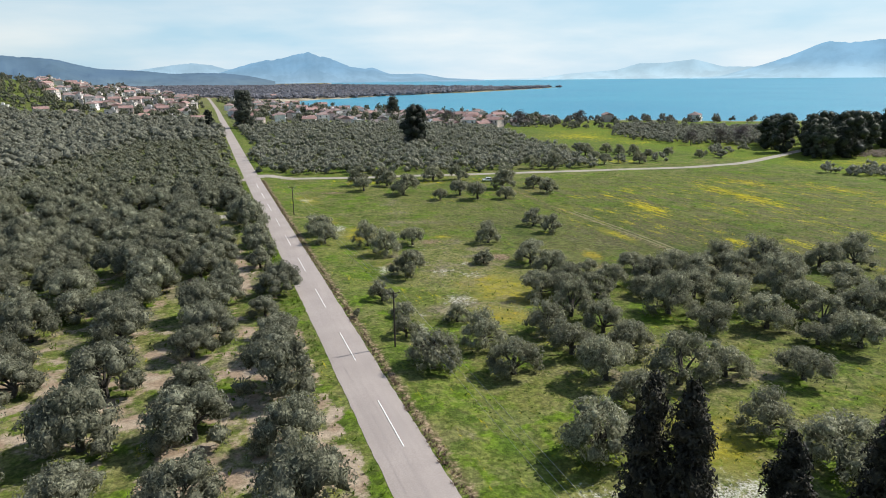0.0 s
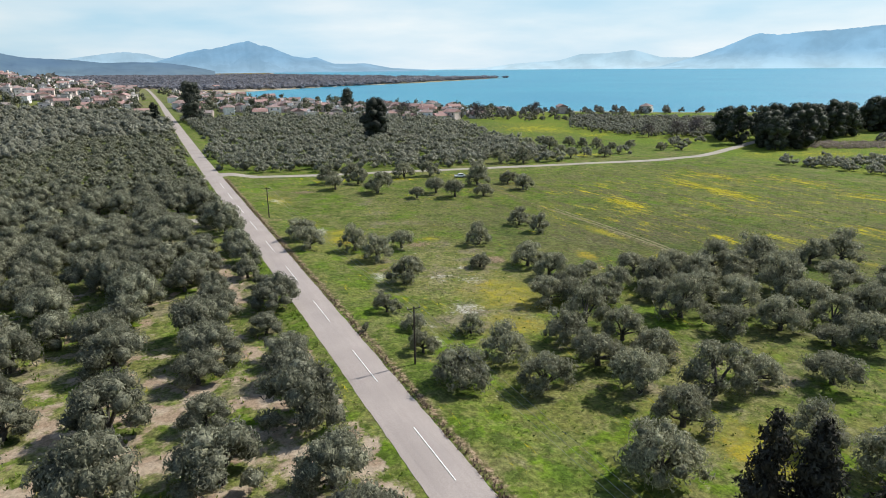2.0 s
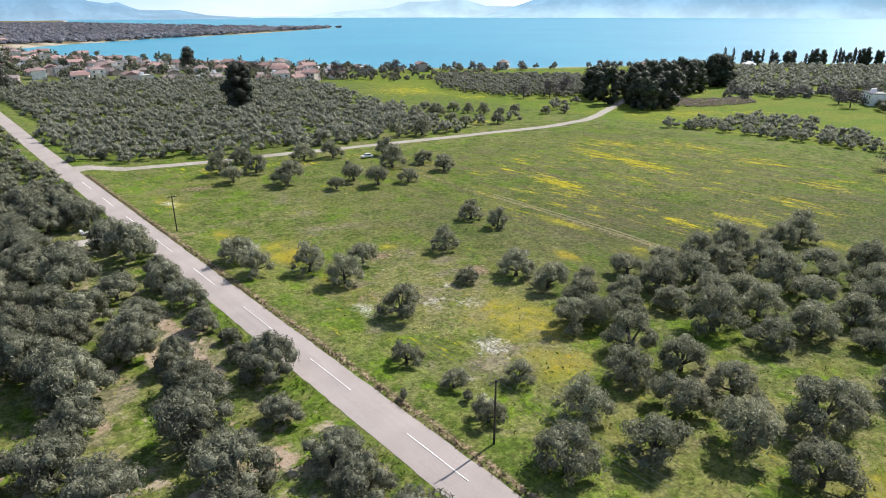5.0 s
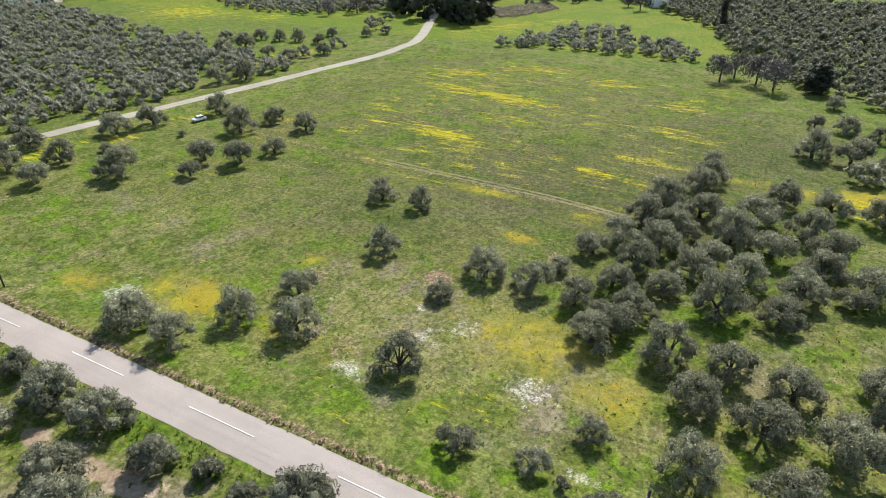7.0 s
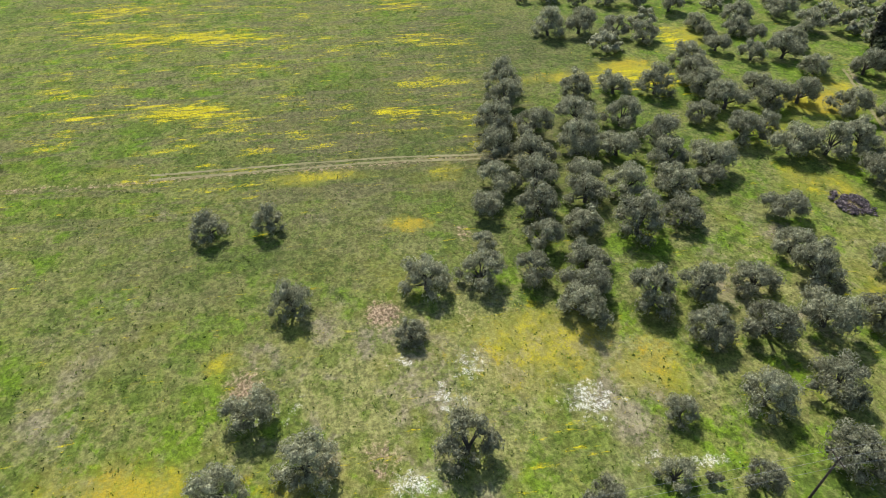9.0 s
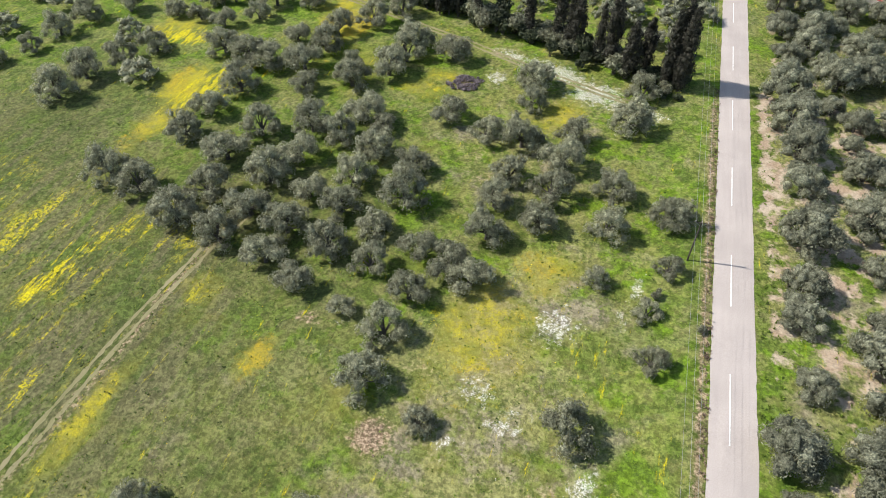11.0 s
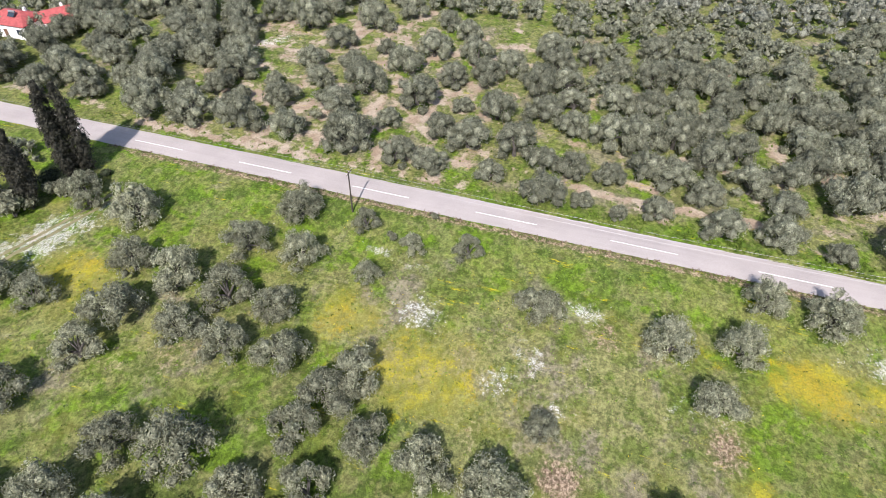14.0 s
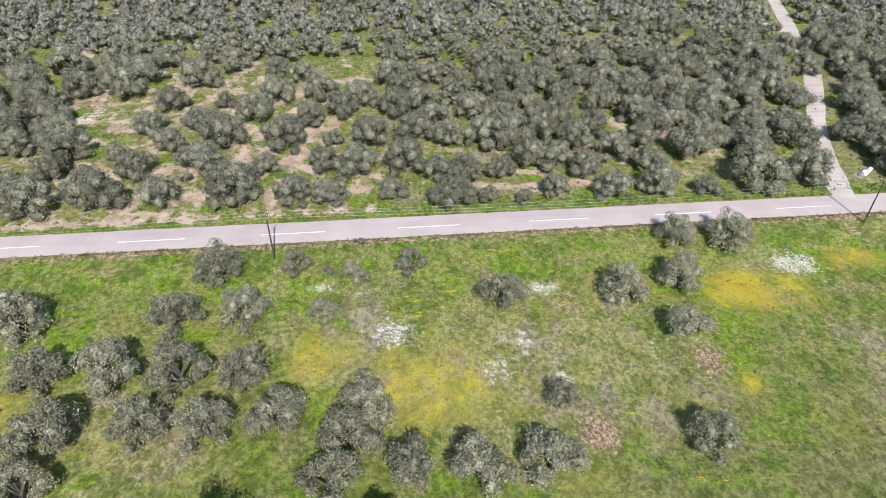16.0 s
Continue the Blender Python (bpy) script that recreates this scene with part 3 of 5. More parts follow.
north = ease(px, 150, 175) * ease(py, 255, 262) * (1 - ease(px, 290, 320))
meadow = ease(px, 235, 262) * ease(py, 60, 100)
LUSH = [(58, 108, 2.6, 7, 0, 0.5), (68, 113, 2.4, 4, 0, 0.55), (27, 110, 3, 14, 0, 0.55), (28, 55, 4, 12, 0, 0.6), (64, 96, 5, 5, 0, 0.4), (88, 56, 9, 8, 0, 0.45), (104, 62, 9, 10, 0, 0.5)]
lay("lush", np.maximum.reduce([lush, patches(LUSH), 0.72 * north, 0.95 * meadow, 0.22 * field, 0.45 * ease(px, 60, 100) * (1 - ease(py, 60, 90)), 0.55 * ease(py, 262, 275) * (px > 18) * (px < 240), 0.5 * ease(-px, 130, 200) * ease(py, 680, 760) * (1 - ease(py, 1150, 1250)), 0.12 * (px < 8) + 0 * px]))
lay("sand", 1 - ease(np.abs(inland(px, py) - 2), 8, 22))
ground = tagged(part("ground", ground_mesh), "uneven green and yellow spring meadow with bare earth under the olives", "ground", kind="structure")

sea_mesh = mesh_of("sea", [(-200, -4950, SEA), (4950, -4950, SEA), (4950, 4950, SEA), (-200, 4950, SEA)], [(0, 1, 2, 3)], WATER)
tagged(part("water", sea_mesh), "turquoise blue bay with light ripples", "sea", kind="structure")


# ---- roads ----
def ribbon(name, line, width, material, lift, step=3.0, crown=0.0, ragged=0.0, drop=0.25, seed=3):
    """A strip of paving that follows the land, with edges that go down into it."""
    rng = np.random.default_rng(seed)
    line = np.asarray(line, float)
    pts = []
    for a, b in zip(line[:-1], line[1:]):
        n = max(1, int(np.linalg.norm(b - a) / step))
        pts.extend(a + (b - a) * k / n for k in range(n))
    pts = np.array(pts + [line[-1]])
    for _ in range(6):
        pts[1:-1] = (pts[:-2] + 2 * pts[1:-1] + pts[2:]) / 4
    way = np.gradient(pts, axis=0)
    way /= np.linalg.norm(way, axis=1)[:, None]
    side = np.stack([way[:, 1], -way[:, 0]], axis=1)
    rows = []
    for k in (-0.5, -0.5, -0.17, 0.17, 0.5, 0.5):
        off = k * width + (np.sign(k) * ragged * rng.random(len(pts)) if abs(k) == 0.5 else 0)
        xy = pts + side * np.reshape(off, (-1, 1))
        z = height(pts[:, 0], pts[:, 1]) + lift + crown * (0.5 - abs(k))
        rows.append(np.column_stack([xy, z]))
    rows[0][:, 2] -= drop
    rows[5][:, 2] -= drop
    n = len(pts)
    verts = np.concatenate(rows)
    i = np.arange(n - 1)
    faces = np.concatenate([np.stack([k * n + i, k * n + i + 1, (k + 1) * n + i + 1, (k + 1) * n + i], axis=1)[:, ::-1] for k in range(5)])
    return part(name, mesh_of(name, verts, faces, material))


MAIN = [(15.9, -320), (15.9, 0), (15.9, 200), (15.9, 400), (15.7, 560), (14.4, 758), (11, 950), (8, 1250)]
road = tagged(ribbon("road", MAIN, 5.8, ASPHALT, 0.035, 1.4, 0.08, 0.16), "straight sun-bleached asphalt country road with a dashed white line", "road", kind="structure")
LANE = [(14, 273), (33, 266.5), (57, 261), (84, 256), (118, 250), (172, 241), (212, 235.5), (240, 237), (262, 245), (300, 262), (330, 275), (372, 292), (430, 330), (500, 400)]
tagged(ribbon("side_road", LANE, 4.6, CONCRETE, 0.035, 2.2, 0.03, 0.35, seed=4), "pale narrow concrete lane between meadow and olive grove", "road", kind="structure")
tagged(ribbon("junction", [(13.5, 262), (15.5, 268), (19, 275), (25, 271), (31, 267.3)], 6.5, ASPHALT, 0.024, 1.0, 0.0, 0.3, seed=5), "widened asphalt mouth of the side lane", "road", kind="structure")
TRACK = [(14, 187.5), (9, 189.5), (-2, 193.5), (-14, 199), (-30, 208.5), (-46, 218), (-60, 224), (-73, 228.5), (-89, 235), (-120, 246), (-160, 262)]
tagged(ribbon("gravel_track", TRACK, 4.2, GRAVEL, 0.03, 2.0, 0.04, 0.3, seed=6), "pale gravel track between olive trees", "track", kind="structure")
tagged(ribbon("branch_track", [(-76, 230), (-92, 224), (-110, 218), (-140, 205)], 3.0, GRAVEL, 0.026, 1.5, 0.04, 0.5, seed=7), "pale gravel branch track", "track", kind="structure")
for rut in (-0.75, 0.75):
    tagged(ribbon("wheel_rut", [(31, 40.6 + rut), (36, 39.2 + rut), (43.8, 36.6 + rut), (61.5, 29.8 + rut), (77.6, 22.3 + rut), (91, 17.2 + rut), (123, 5 + rut)], 0.4, FAINT, 0.015, 0.7, 0, 0.3, 0.1, 8 + int(rut > 0)),
           "pale wheel rut in the meadow", "track", kind="structure")
for rut in (-0.8, 0.8):
    tagged(ribbon("wheel_rut", [(97 + rut, 92), (99 + rut, 100), (101.5 + rut, 120), (102.3 + rut, 140), (103 + rut, 165)], 0.26, FAINT, 0.012, 0.8, 0, 0.35, 0.1, 12 + int(rut > 0)),
           "faint worn wheel rut through the field", "track", kind="structure")

dash_bm = box(bmesh.new(), (0.13, 10.8, 0.02), (0, 0, 0))
dash_mesh = bpy.data.meshes.new("centre_dash")
dash_bm.to_mesh(dash_mesh)
dash_bm.free()
dash_mesh.materials.append(ROAD_PAINT)
for k in range(-4, 9):
    y = 62.4 + 23.1 * k
    d = part("centre_dash", dash_mesh, None, road)
    d.matrix_basis = Matrix.Translation((16.3, y, lie(15.9, y) + 0.105)) @ Matrix.Rotation(math.atan2(lie(15.9, y + 5) - lie(15.9, y - 5), 10), 4, "X")

# ---- olive trees ----
GROVE_TRACK = [
    (102.0, 20.7, 4.2), (88.0, 27.9, 4.2), (77.5, 31.2, 4.2), (88.0, 35.2, 3.8), (108.2, 35.7, 4.2),
    (34.7, 38.0, 3.3), (56.8, 38.3, 4.2), (89.7, 42.1, 4.1), (131.4, 42.9, 4.2), (109.2, 45.0, 4.2),
    (123.3, 45.3, 4.2), (117.6, 46.4, 4.2), (55.8, 46.7, 3.0), (95.8, 48.5, 4.1), (35.5, 49.0, 4.0),
    (105.1, 52.9, 3.2), (71.5, 55.1, 3.5), (45.6, 55.9, 3.4), (119.2, 56.9, 4.2),
]
GROVE_SOUTH = [
    (62.3, 59.5, 3.2), (88.0, 59.7, 3.9), (54.9, 60.0, 3.9), (83.2, 62.8, 2.7), (46.6, 64.3, 3.7),
    (120.7, 66.2, 3.7), (96.7, 66.5, 3.9), (89.9, 67.9, 3.5), (36.0, 70.4, 3.5), (55.0, 70.4, 3.2),
    (106.2, 70.5, 3.7), (81.2, 70.5, 3.6), (46.9, 73.1, 3.7), (72.5, 73.2, 3.3), (26.0, 74.9, 3.6),
    (120.7, 75.5, 3.4), (95.3, 75.6, 3.6),
]
GROVE_MIDDLE = [
    (55.8, 78.4, 3.1), (81.9, 79.1, 3.5), (108.7, 79.5, 4.2), (35.7, 80.1, 3.2), (47.2, 81.6, 3.1),
    (71.3, 81.7, 4.1), (97.3, 83.0, 4.2), (88.3, 84.9, 2.9), (54.8, 86.6, 3.5), (25.8, 86.7, 2.1),
    (81.2, 87.2, 3.5), (106.4, 89.8, 3.9), (73.5, 90.4, 3.0), (127.0, 90.9, 3.8), (36.1, 91.2, 2.0),
    (96.3, 92.2, 3.9), (119.3, 92.5, 3.6), (64.3, 93.0, 3.2), (88.0, 94.4, 3.9), (59.2, 95.4, 3.4),
    (28.1, 95.9, 2.0), (79.3, 96.7, 3.4), (54.8, 97.0, 3.5), (107.9, 97.5, 4.2),
]
FIELD_TREES = [
    (71.1, 98.3, 3.0), (98.3, 99.3, 3.7), (88.2, 101.8, 3.4), (63.0, 102.4, 3.0), (26.8, 104.7, 2.3),
    (81.2, 104.7, 3.1), (71.7, 108.0, 2.0), (64.2, 110.2, 3.4), (35.6, 118.3, 3.4), (64.1, 118.5, 3.6),
    (54.5, 122.2, 2.2), (36.2, 136.5, 3.4), (62.8, 138.4, 2.9), (82.9, 142.3, 2.5), (44.9, 143.2, 3.0),
    (34.1, 146.3, 3.1), (24.5, 149.6, 3.0), (82.8, 152.0, 2.9), (24.8, 158.7, 3.7),
]
LANE_TREES = [
    (84.9, 241.5, 4.4), (95.4, 239.1, 3.9), (92.4, 224.2, 1.2), (66.1, 251.3, 4.1), (63.3, 233.6, 3.9), (63.8, 213.3, 5.0),
    (81.9, 204.0, 3.9), (72.6, 199.0, 2.6), (112.8, 230.6, 3.8), (102.7, 212.2, 4.4), (84.6, 194.6, 3.9), (114.2, 210.2, 3.3),
    (94.0, 192.0, 3.2), (113.0, 197.4, 3.5), (53.6, 239.5, 4.0), (52.6, 226.0, 3.6), (74.3, 231.4, 1.7),
]
ACROSS_LANE = [
    (148.9, 254.6, 4.1), (139.8, 258.6, 4.0), (179.9, 260.5, 3.7), (197.8, 256.9, 3.4), (242.1, 265.3, 2.7), (184.0, 275.6, 3.1),
    (177.3, 294.1, 4.3), (192.5, 296.5, 4.5), (212.6, 294.2, 3.2), (215.5, 285.5, 3.4), (233.9, 279.8, 3.0), (215.3, 274.0, 3.1), (211.6, 304.8, 3.8),
]
TRACK_END = [
    (166.5, -2.0, 3.3), (158.4, 1.0, 4.1), (146.9, 0.1, 4.4), (157.2, 15.2, 4.4), (148.8, 20.2, 3.3), (143.6, 17.7, 2.8), (137.5, 9.6, 3.4),
    (131.3, 17.1, 3.9), (121.6, 15.0, 3.3), (146.9, 29.3, 2.9), (139.0, 30.9, 3.1), (132.0, 25.1, 3.2), (154.2, 29.0, 2.9), (119.2, 3.2, 3.8),
    (108.7, 27.6, 3.7), (96.8, 13.3, 3.6), (116.8, 33.2, 2.9), (98.8, 41.7, 2.4), (104.2, 5.2, 2.6),
]
OPEN_GROVE = [
    (208.1, 65.4, 2.6), (184.7, 70.4, 2.4), (183.4, 62.6, 3.3), (156.7, 70.4, 4.2), (178.1, 55.1, 2.6), (156.5, 62.0, 4.1),
    (203.1, 45.5, 4.4), (177.2, 46.2, 3.5), (152.1, 53.9, 3.7), (148.0, 46.9, 3.6), (175.7, 37.4, 3.9), (168.2, 30.2, 3.8),
    (204.1, 19.0, 4.4), (198.4, 29.9, 3.4), (222.4, 34.7, 4.4), (187.7, 17.5, 3.3),
]
WEST_FARM = [
    (-21.6, 1.3, 4.6), (-37.2, 2.9, 4.6), (-9.9, 8.7, 4.6), (-42.3, 9.9, 4.6), (-38.5, 12.9, 4.6), (5.2, 14.4, 3.4),
    (-26.5, 15.2, 4.6), (-54.5, 15.9, 4.6), (-47.3, 19.2, 4.6), (-15.2, 20.5, 4.4), (-8.4, 21.2, 4.6), (-40.7, 23.1, 3.6),
    (-18.8, 23.6, 4.6), (-4, 24.3, 4.4), (-57.6, 25.4, 4.6), (-35.4, 27.4, 4.6), (-16.2, 28.6, 3.2), (6.6, 30, 4.6),
    (-29.5, 30.7, 4.2), (-44.8, 32.2, 4), (-2.2, 33.9, 2.6), (-59, 35.8, 4.3), (-18.6, 36.8, 4.1), (-5.9, 38.7, 3.2),
    (-13.9, 39.4, 4.6), (5.9, 40.2, 4.6), (-43.2, 42.2, 4.5),
]
WEST_EARTH = [
    (-4.6, 45, 2.1), (-52.8, 45.2, 4.6), (-61.8, 48.4, 4.1), (-12.8, 48.7, 2), (5, 50.5, 4.5), (-23.7, 52.5, 3.6),
    (-5.8, 54, 3.9), (-35.1, 54.9, 3.6), (-15.6, 58.6, 3.2), (-48.2, 58.7, 4.4), (5, 61.3, 3.5), (-25.1, 62.4, 3.1),
    (-58.2, 65.3, 3.8), (-35.5, 66.7, 2.2), (-4.7, 66.8, 4.6), (-16, 69.2, 4.6), (-28.4, 73.9, 4), (4.8, 74.2, 4.6),
    (-54.8, 76.4, 3.2), (-38.2, 77.9, 4.2), (-5.1, 78.7, 2.7), (-15.1, 81.5, 4.4), (-49.8, 83.1, 3.1), (6.1, 84.6, 3.3),
    (-26.2, 85.8, 3.5),
]
WEST_ROWS = [
    (-39.1, 88.4, 3.8), (-5, 90, 3.1), (-15.6, 91.6, 2.4), (6.7, 91.7, 3.3), (-28.8, 93.2, 3.6), (-2.7, 96.3, 4.1),
    (-35.2, 97.7, 3.7), (-14.9, 99.2, 4), (6.1, 102.9, 2.5), (-28.3, 105.2, 3.6), (-2.9, 105.6, 3.9), (-17.3, 108.3, 3.6),
    (-30.8, 111.2, 3.7), (0.2, 111.9, 3), (9.5, 113.5, 3.8), (-13.6, 115.1, 3.3), (0.1, 117.4, 3.1), (8.7, 120.3, 2),
    (-11.8, 122.6, 4), (-25.3, 122.9, 3.8), (0.5, 124, 2.6), (9.7, 126.6, 1.5), (-12.6, 128.4, 4), (-26.3, 129.6, 3.9),
    (-3.9, 130.5, 3.4),
]
WEST_DENSE = [
    (7.9, 133.2, 2.5), (-2.4, 134.8, 3.8), (-19.8, 140.4, 4.3), (0.9, 140.7, 3.1), (9.2, 143.7, 3.2), (-15.1, 146.8, 3.4),
    (-4.6, 148.3, 3.5), (-28, 152.7, 3.7), (8.3, 152.8, 3.2), (0.6, 154.1, 3.4), (-9.1, 155.3, 3.3), (-30.7, 159.8, 4.4),
    (-21.3, 159.9, 4.2), (10.1, 162, 2.1), (-4.5, 165.1, 4.6), (-17.9, 165.4, 4.5), (-9, 172.8, 3.4), (8.6, 172.9, 4.6),
    (-26.3, 173.4, 4.6),
]
WEST_TRACK = [
    (-2.4, 177, 3.9), (-21.2, 177.6, 4.4), (-78.6, 179.3, 4.6), (7.3, 182.9, 4), (-14.9, 183.5, 3.8), (-7.8, 188.8, 4.6),
    (-77.8, 189.6, 4.6), (-58.9, 191.7, 4.6), (-42.2, 193.3, 4.6), (-25.7, 199.9, 3.8), (-37.8, 200.9, 4.6), (-60, 205.6, 4.6),
    (-21.7, 213.8, 4.6), (-44.5, 214.1, 3.9), (-61.5, 227, 4.6), (-69.5, 242.7, 4.6),
]
rng = np.random.default_rng(11)


def olive_tree(seed, leaf, count=1500, lobes=13, core=0.8):
    r = np.random.default_rng(seed)
    root = new("olive_tree")
    c, rad = olive_boughs(r, 3.3, lobes, 1.0 if core > 0.7 else 0.45)
    part("trunk", olive_trunk(r, c), BARK, root)
    part("crown", foliage("crown", leaf_cloud(r, c, rad, int(count * 2.5), 0.152, up=0.55, slim=0.42, inner=core - 0.1, corners=3), clumps(r, c, rad, core=core - 0.05), leaf), None, root)
    return root


KINDS = [tagged(olive_tree(s, OLIVE_DARK, n, l), "round dense olive tree south of the western grove", "olive tree", "olive trees of the western grove") for s, n, l in ((1, 1560, 24), (2, 1480, 21), (3, 1640, 26), (4, 1320, 18), (5, 1560, 25), (6, 1600, 29), (7, 1400, 19))]
AIRY = [olive_tree(s, OLIVE, n, l, 0.6) for s, n, l in ((8, 1560, 23), (9, 1480, 20), (10, 1640, 26), (11, 1500, 18), (12, 1600, 27))]
placed = []


def settle(ob, x, y, r=0.0, turn=0.0, scale=1.0, sink=0.0):
    """Puts a thing on the land."""
    ob.matrix_basis = Matrix.Translation((x, y, lie(x, y) - sink)) @ Matrix.Rotation(turn, 4, "Z") @ Matrix.Diagonal((scale, scale, scale, 1))
    if r:
        placed.append((x, y, r))
    return ob


for k, ob in enumerate(KINDS):
    settle(ob, -6 - 9.3 * k, -2 + 2.0 * (k % 3), 3.3, k)


unset = set(AIRY)


def plant(x, y, r, label, group, kinds=KINDS):
    k = kinds[int(rng.integers(len(kinds)))]
    if kinds is AIRY and k in unset:
        unset.discard(k)
        k.matrix_basis = Matrix.Translation((x, y, lie(x, y))) @ Matrix.Diagonal((r / 3.3, r / 3.3, r / 3.0, 1))
        placed.append((x, y, r))
        return tagged(k, label, "olive tree", group)
    s = r / 3.3
    m = Matrix.Translation((x, y, lie(x, y))) @ Matrix.Rotation(rng.random() * 6.28, 4, "Z") @ Matrix.Diagonal((s, s, s * (1.0 + 0.28 * rng.random()), 1))
    t = copy_thing(k, m)
    t.matrix_basis = m
    placed.append((x, y, r))
    return tagged(t, label, "olive tree", group)


for spots, label, group in ((GROVE_TRACK, "grey-green olive tree beside the rutted track", "olive trees by the track"),
                            (GROVE_SOUTH, "grey-green olive tree in a grassy grove", "olive trees of the grove"),
                            (GROVE_MIDDLE, "grey-green olive tree in a grassy grove", "olive trees of the grove"),
                            (LANE_TREES, "grey-green olive tree near the concrete lane", "olive trees by the lane"),
                            (ACROSS_LANE, "grey-green olive tree on grass across the lane", "olive trees by the lane"),
                            (TRACK_END, "grey-green olive tree beside the rutted track", "olive trees by the track"),
                            (OPEN_GROVE, "grey-green olive tree on bright open grass", "olive trees of the open grove"),
                            (FIELD_TREES, "lone grey-green olive tree in a flowering meadow", "olive trees in the meadow"),
                            (WEST_FARM, "round dense olive tree near the farmhouse", "olive trees by the road"),
                            (WEST_EARTH, "round dense olive tree on bare earth by the road", "olive trees by the road"),
                            (WEST_ROWS, "round dense olive tree between bare strips by the road", "olive trees by the road"),
                            (WEST_DENSE, "round dense olive tree in a crowded part of the grove", "olive trees by the road"),
                            (WEST_TRACK, "round dense olive tree near the gravel track", "olive trees by the road")):
    for x, y, r in spots:
        east = "road" not in group
        plant(x, y, min(r * (1.12 if "grove" in group else 1.05 if "lane" in group else 1.1 if east else 1.08 if y > 100 else 1.03), 5.0 if "lane" in group or not east else 4.5), label, group, AIRY if east else KINDS)


def clear(x, y, gap):
    return all((x - a) ** 2 + (y - b) ** 2 > gap * gap for a, b, _ in placed)


def near_line(x, y, line, gap):
    for (ax, ay), (bx, by) in zip(line[:-1], line[1:]):
        dx, dy = bx - ax, by - ay
        k = max(0, min(1, ((x - ax) * dx + (y - ay) * dy) / (dx * dx + dy * dy)))
        if math.hypot(x - ax - k * dx, y - ay - k * dy) < gap:
            return True
    return False


def inside(x, y, ring):
    hit = False
    for (ax, ay), (bx, by) in zip(ring, ring[1:] + ring[:1]):
        if (ay > y) != (by > y) and x < (bx - ax) * (y - ay) / (by - ay) + ax:
            hit = not hit
    return hit


# the rest of the near west grove, tree by tree, beyond the trees placed above
def taken(x, y):
    return (x > -64 and 26 < y < 104) or (x > -6 and 100 < y < 192)


for j in range(34):
    for i in range(11):
        x, y = 6 - 7.4 * i + rng.normal() * 0.9, -12 + 7.4 * j + rng.normal() * 0.9
        if x < 9 and y < 258 and x > -40 - 0.1 * y and len(placed) < 350 and not taken(x, y) and clear(x, y, 6.0) and not near_line(x, y, TRACK, 5.0):
            plant(x, y, 3.5 + 0.9 * rng.random(), "round dense olive tree of the western grove", "olive trees of the western grove")


def grove(name, ring, pitch, radius, label, leaf, count, size, seed, turn=0.0, skip=(), keep=1.0, tall=1.0, jitter=0.16, gap=7.0, core=0.0):
    """A wood or grove too large to count: many crowns and trunks in one mesh."""
    r = np.random.default_rng(seed)
    ax, ay = np.min(ring, axis=0)
    bx, by = np.max(ring, axis=0)
    c, s = math.cos(turn), math.sin(turn)
    span = math.hypot(bx - ax, by - ay)
    sprays, lumps, tris, moulds, base = [], [], [], [], 0
    for k in range(6):
        cc, rr = olive_boughs(r, 3.3, 14 if count > 180 else 10 if count > 60 else 6 if count > 40 else 4)
        moulds.append((leaf_cloud(r, cc, rr, count, size, slim=0.45, inner=0.66, corners=3, wild=0.6)[0], clumps(r, cc, rr, core=core or (0.84 if count > 60 else 1.0), fine=-1)))
    n = int(span / pitch) + 2
    for i in range(-n, n):
        for j in range(-n, n):
            u, w = i * pitch + r.normal() * pitch * jitter, j * pitch + r.normal() * pitch * jitter
            x, y = (ax + bx) / 2 + u * c - w * s, (ay + by) / 2 + u * s + w * c
            if not inside(x, y, ring) or r.random() > keep or any(near_line(x, y, l, g) for l, g in skip) or not clear(x, y, gap):
                continue
            k = radius * (0.8 + 0.4 * r.random()) / 3.3
            a = r.random() * 6.28
            spin = np.array([(k * math.cos(a), k * math.sin(a), 0), (-k * math.sin(a), k * math.cos(a), 0), (0, 0, k * tall)])
            at = np.array([x, y, lie(x, y)])
            leafy, (lv, lf) = moulds[int(r.integers(6))]
            sprays.append(leafy @ spin + at)
            tris.append(lf + base)
            base += len(lv)
            lumps.append(lv @ spin + at)
    if not sprays:
        return None
    v = np.concatenate(sprays)
    me = foliage(name, (v, np.arange(len(v)).reshape(-1, 3)), (np.concatenate(lumps), np.concatenate(tris)), leaf)
    return tagged(part(name, me), label, "olive grove", kind="stuff")


placed.append((-102, 430, 6))
LINES = [(MAIN, 6.8), (LANE, 5.5), (TRACK, 5.0)]
WEST = [(9.5, -60), (9.5, 10), (-64, 10), (-64, 104), (-12, 104), (-12, 192), (9.5, 192), (9.5, 262), (10, 420), (-40, 430), (-75, 300), (-78, 100), (-60, -60)]
grove("olive_grove", WEST, 7.4, 3.6, "dense grey-green olive grove west of the road", OLIVE_DARK, 340, 0.32, 21, 0.05, LINES, gap=6.2)
WESTMID = [(-60, -60), (-78, 100), (-75, 300), (-150, 330), (-165, 100), (-120, -60)]
grove("olive_grove", WESTMID, 8.0, 4.0, "dense olive grove further from the road", FAR_OLIVE, 180, 0.40, 31, 0.07, LINES, gap=6.2)
WEST2 = [(10, 420), (10, 600), (-60, 640), (-330, 760), (-420, 500), (-330, 100), (-120, -60), (-165, 100), (-150, 330), (-75, 300), (-40, 430)]
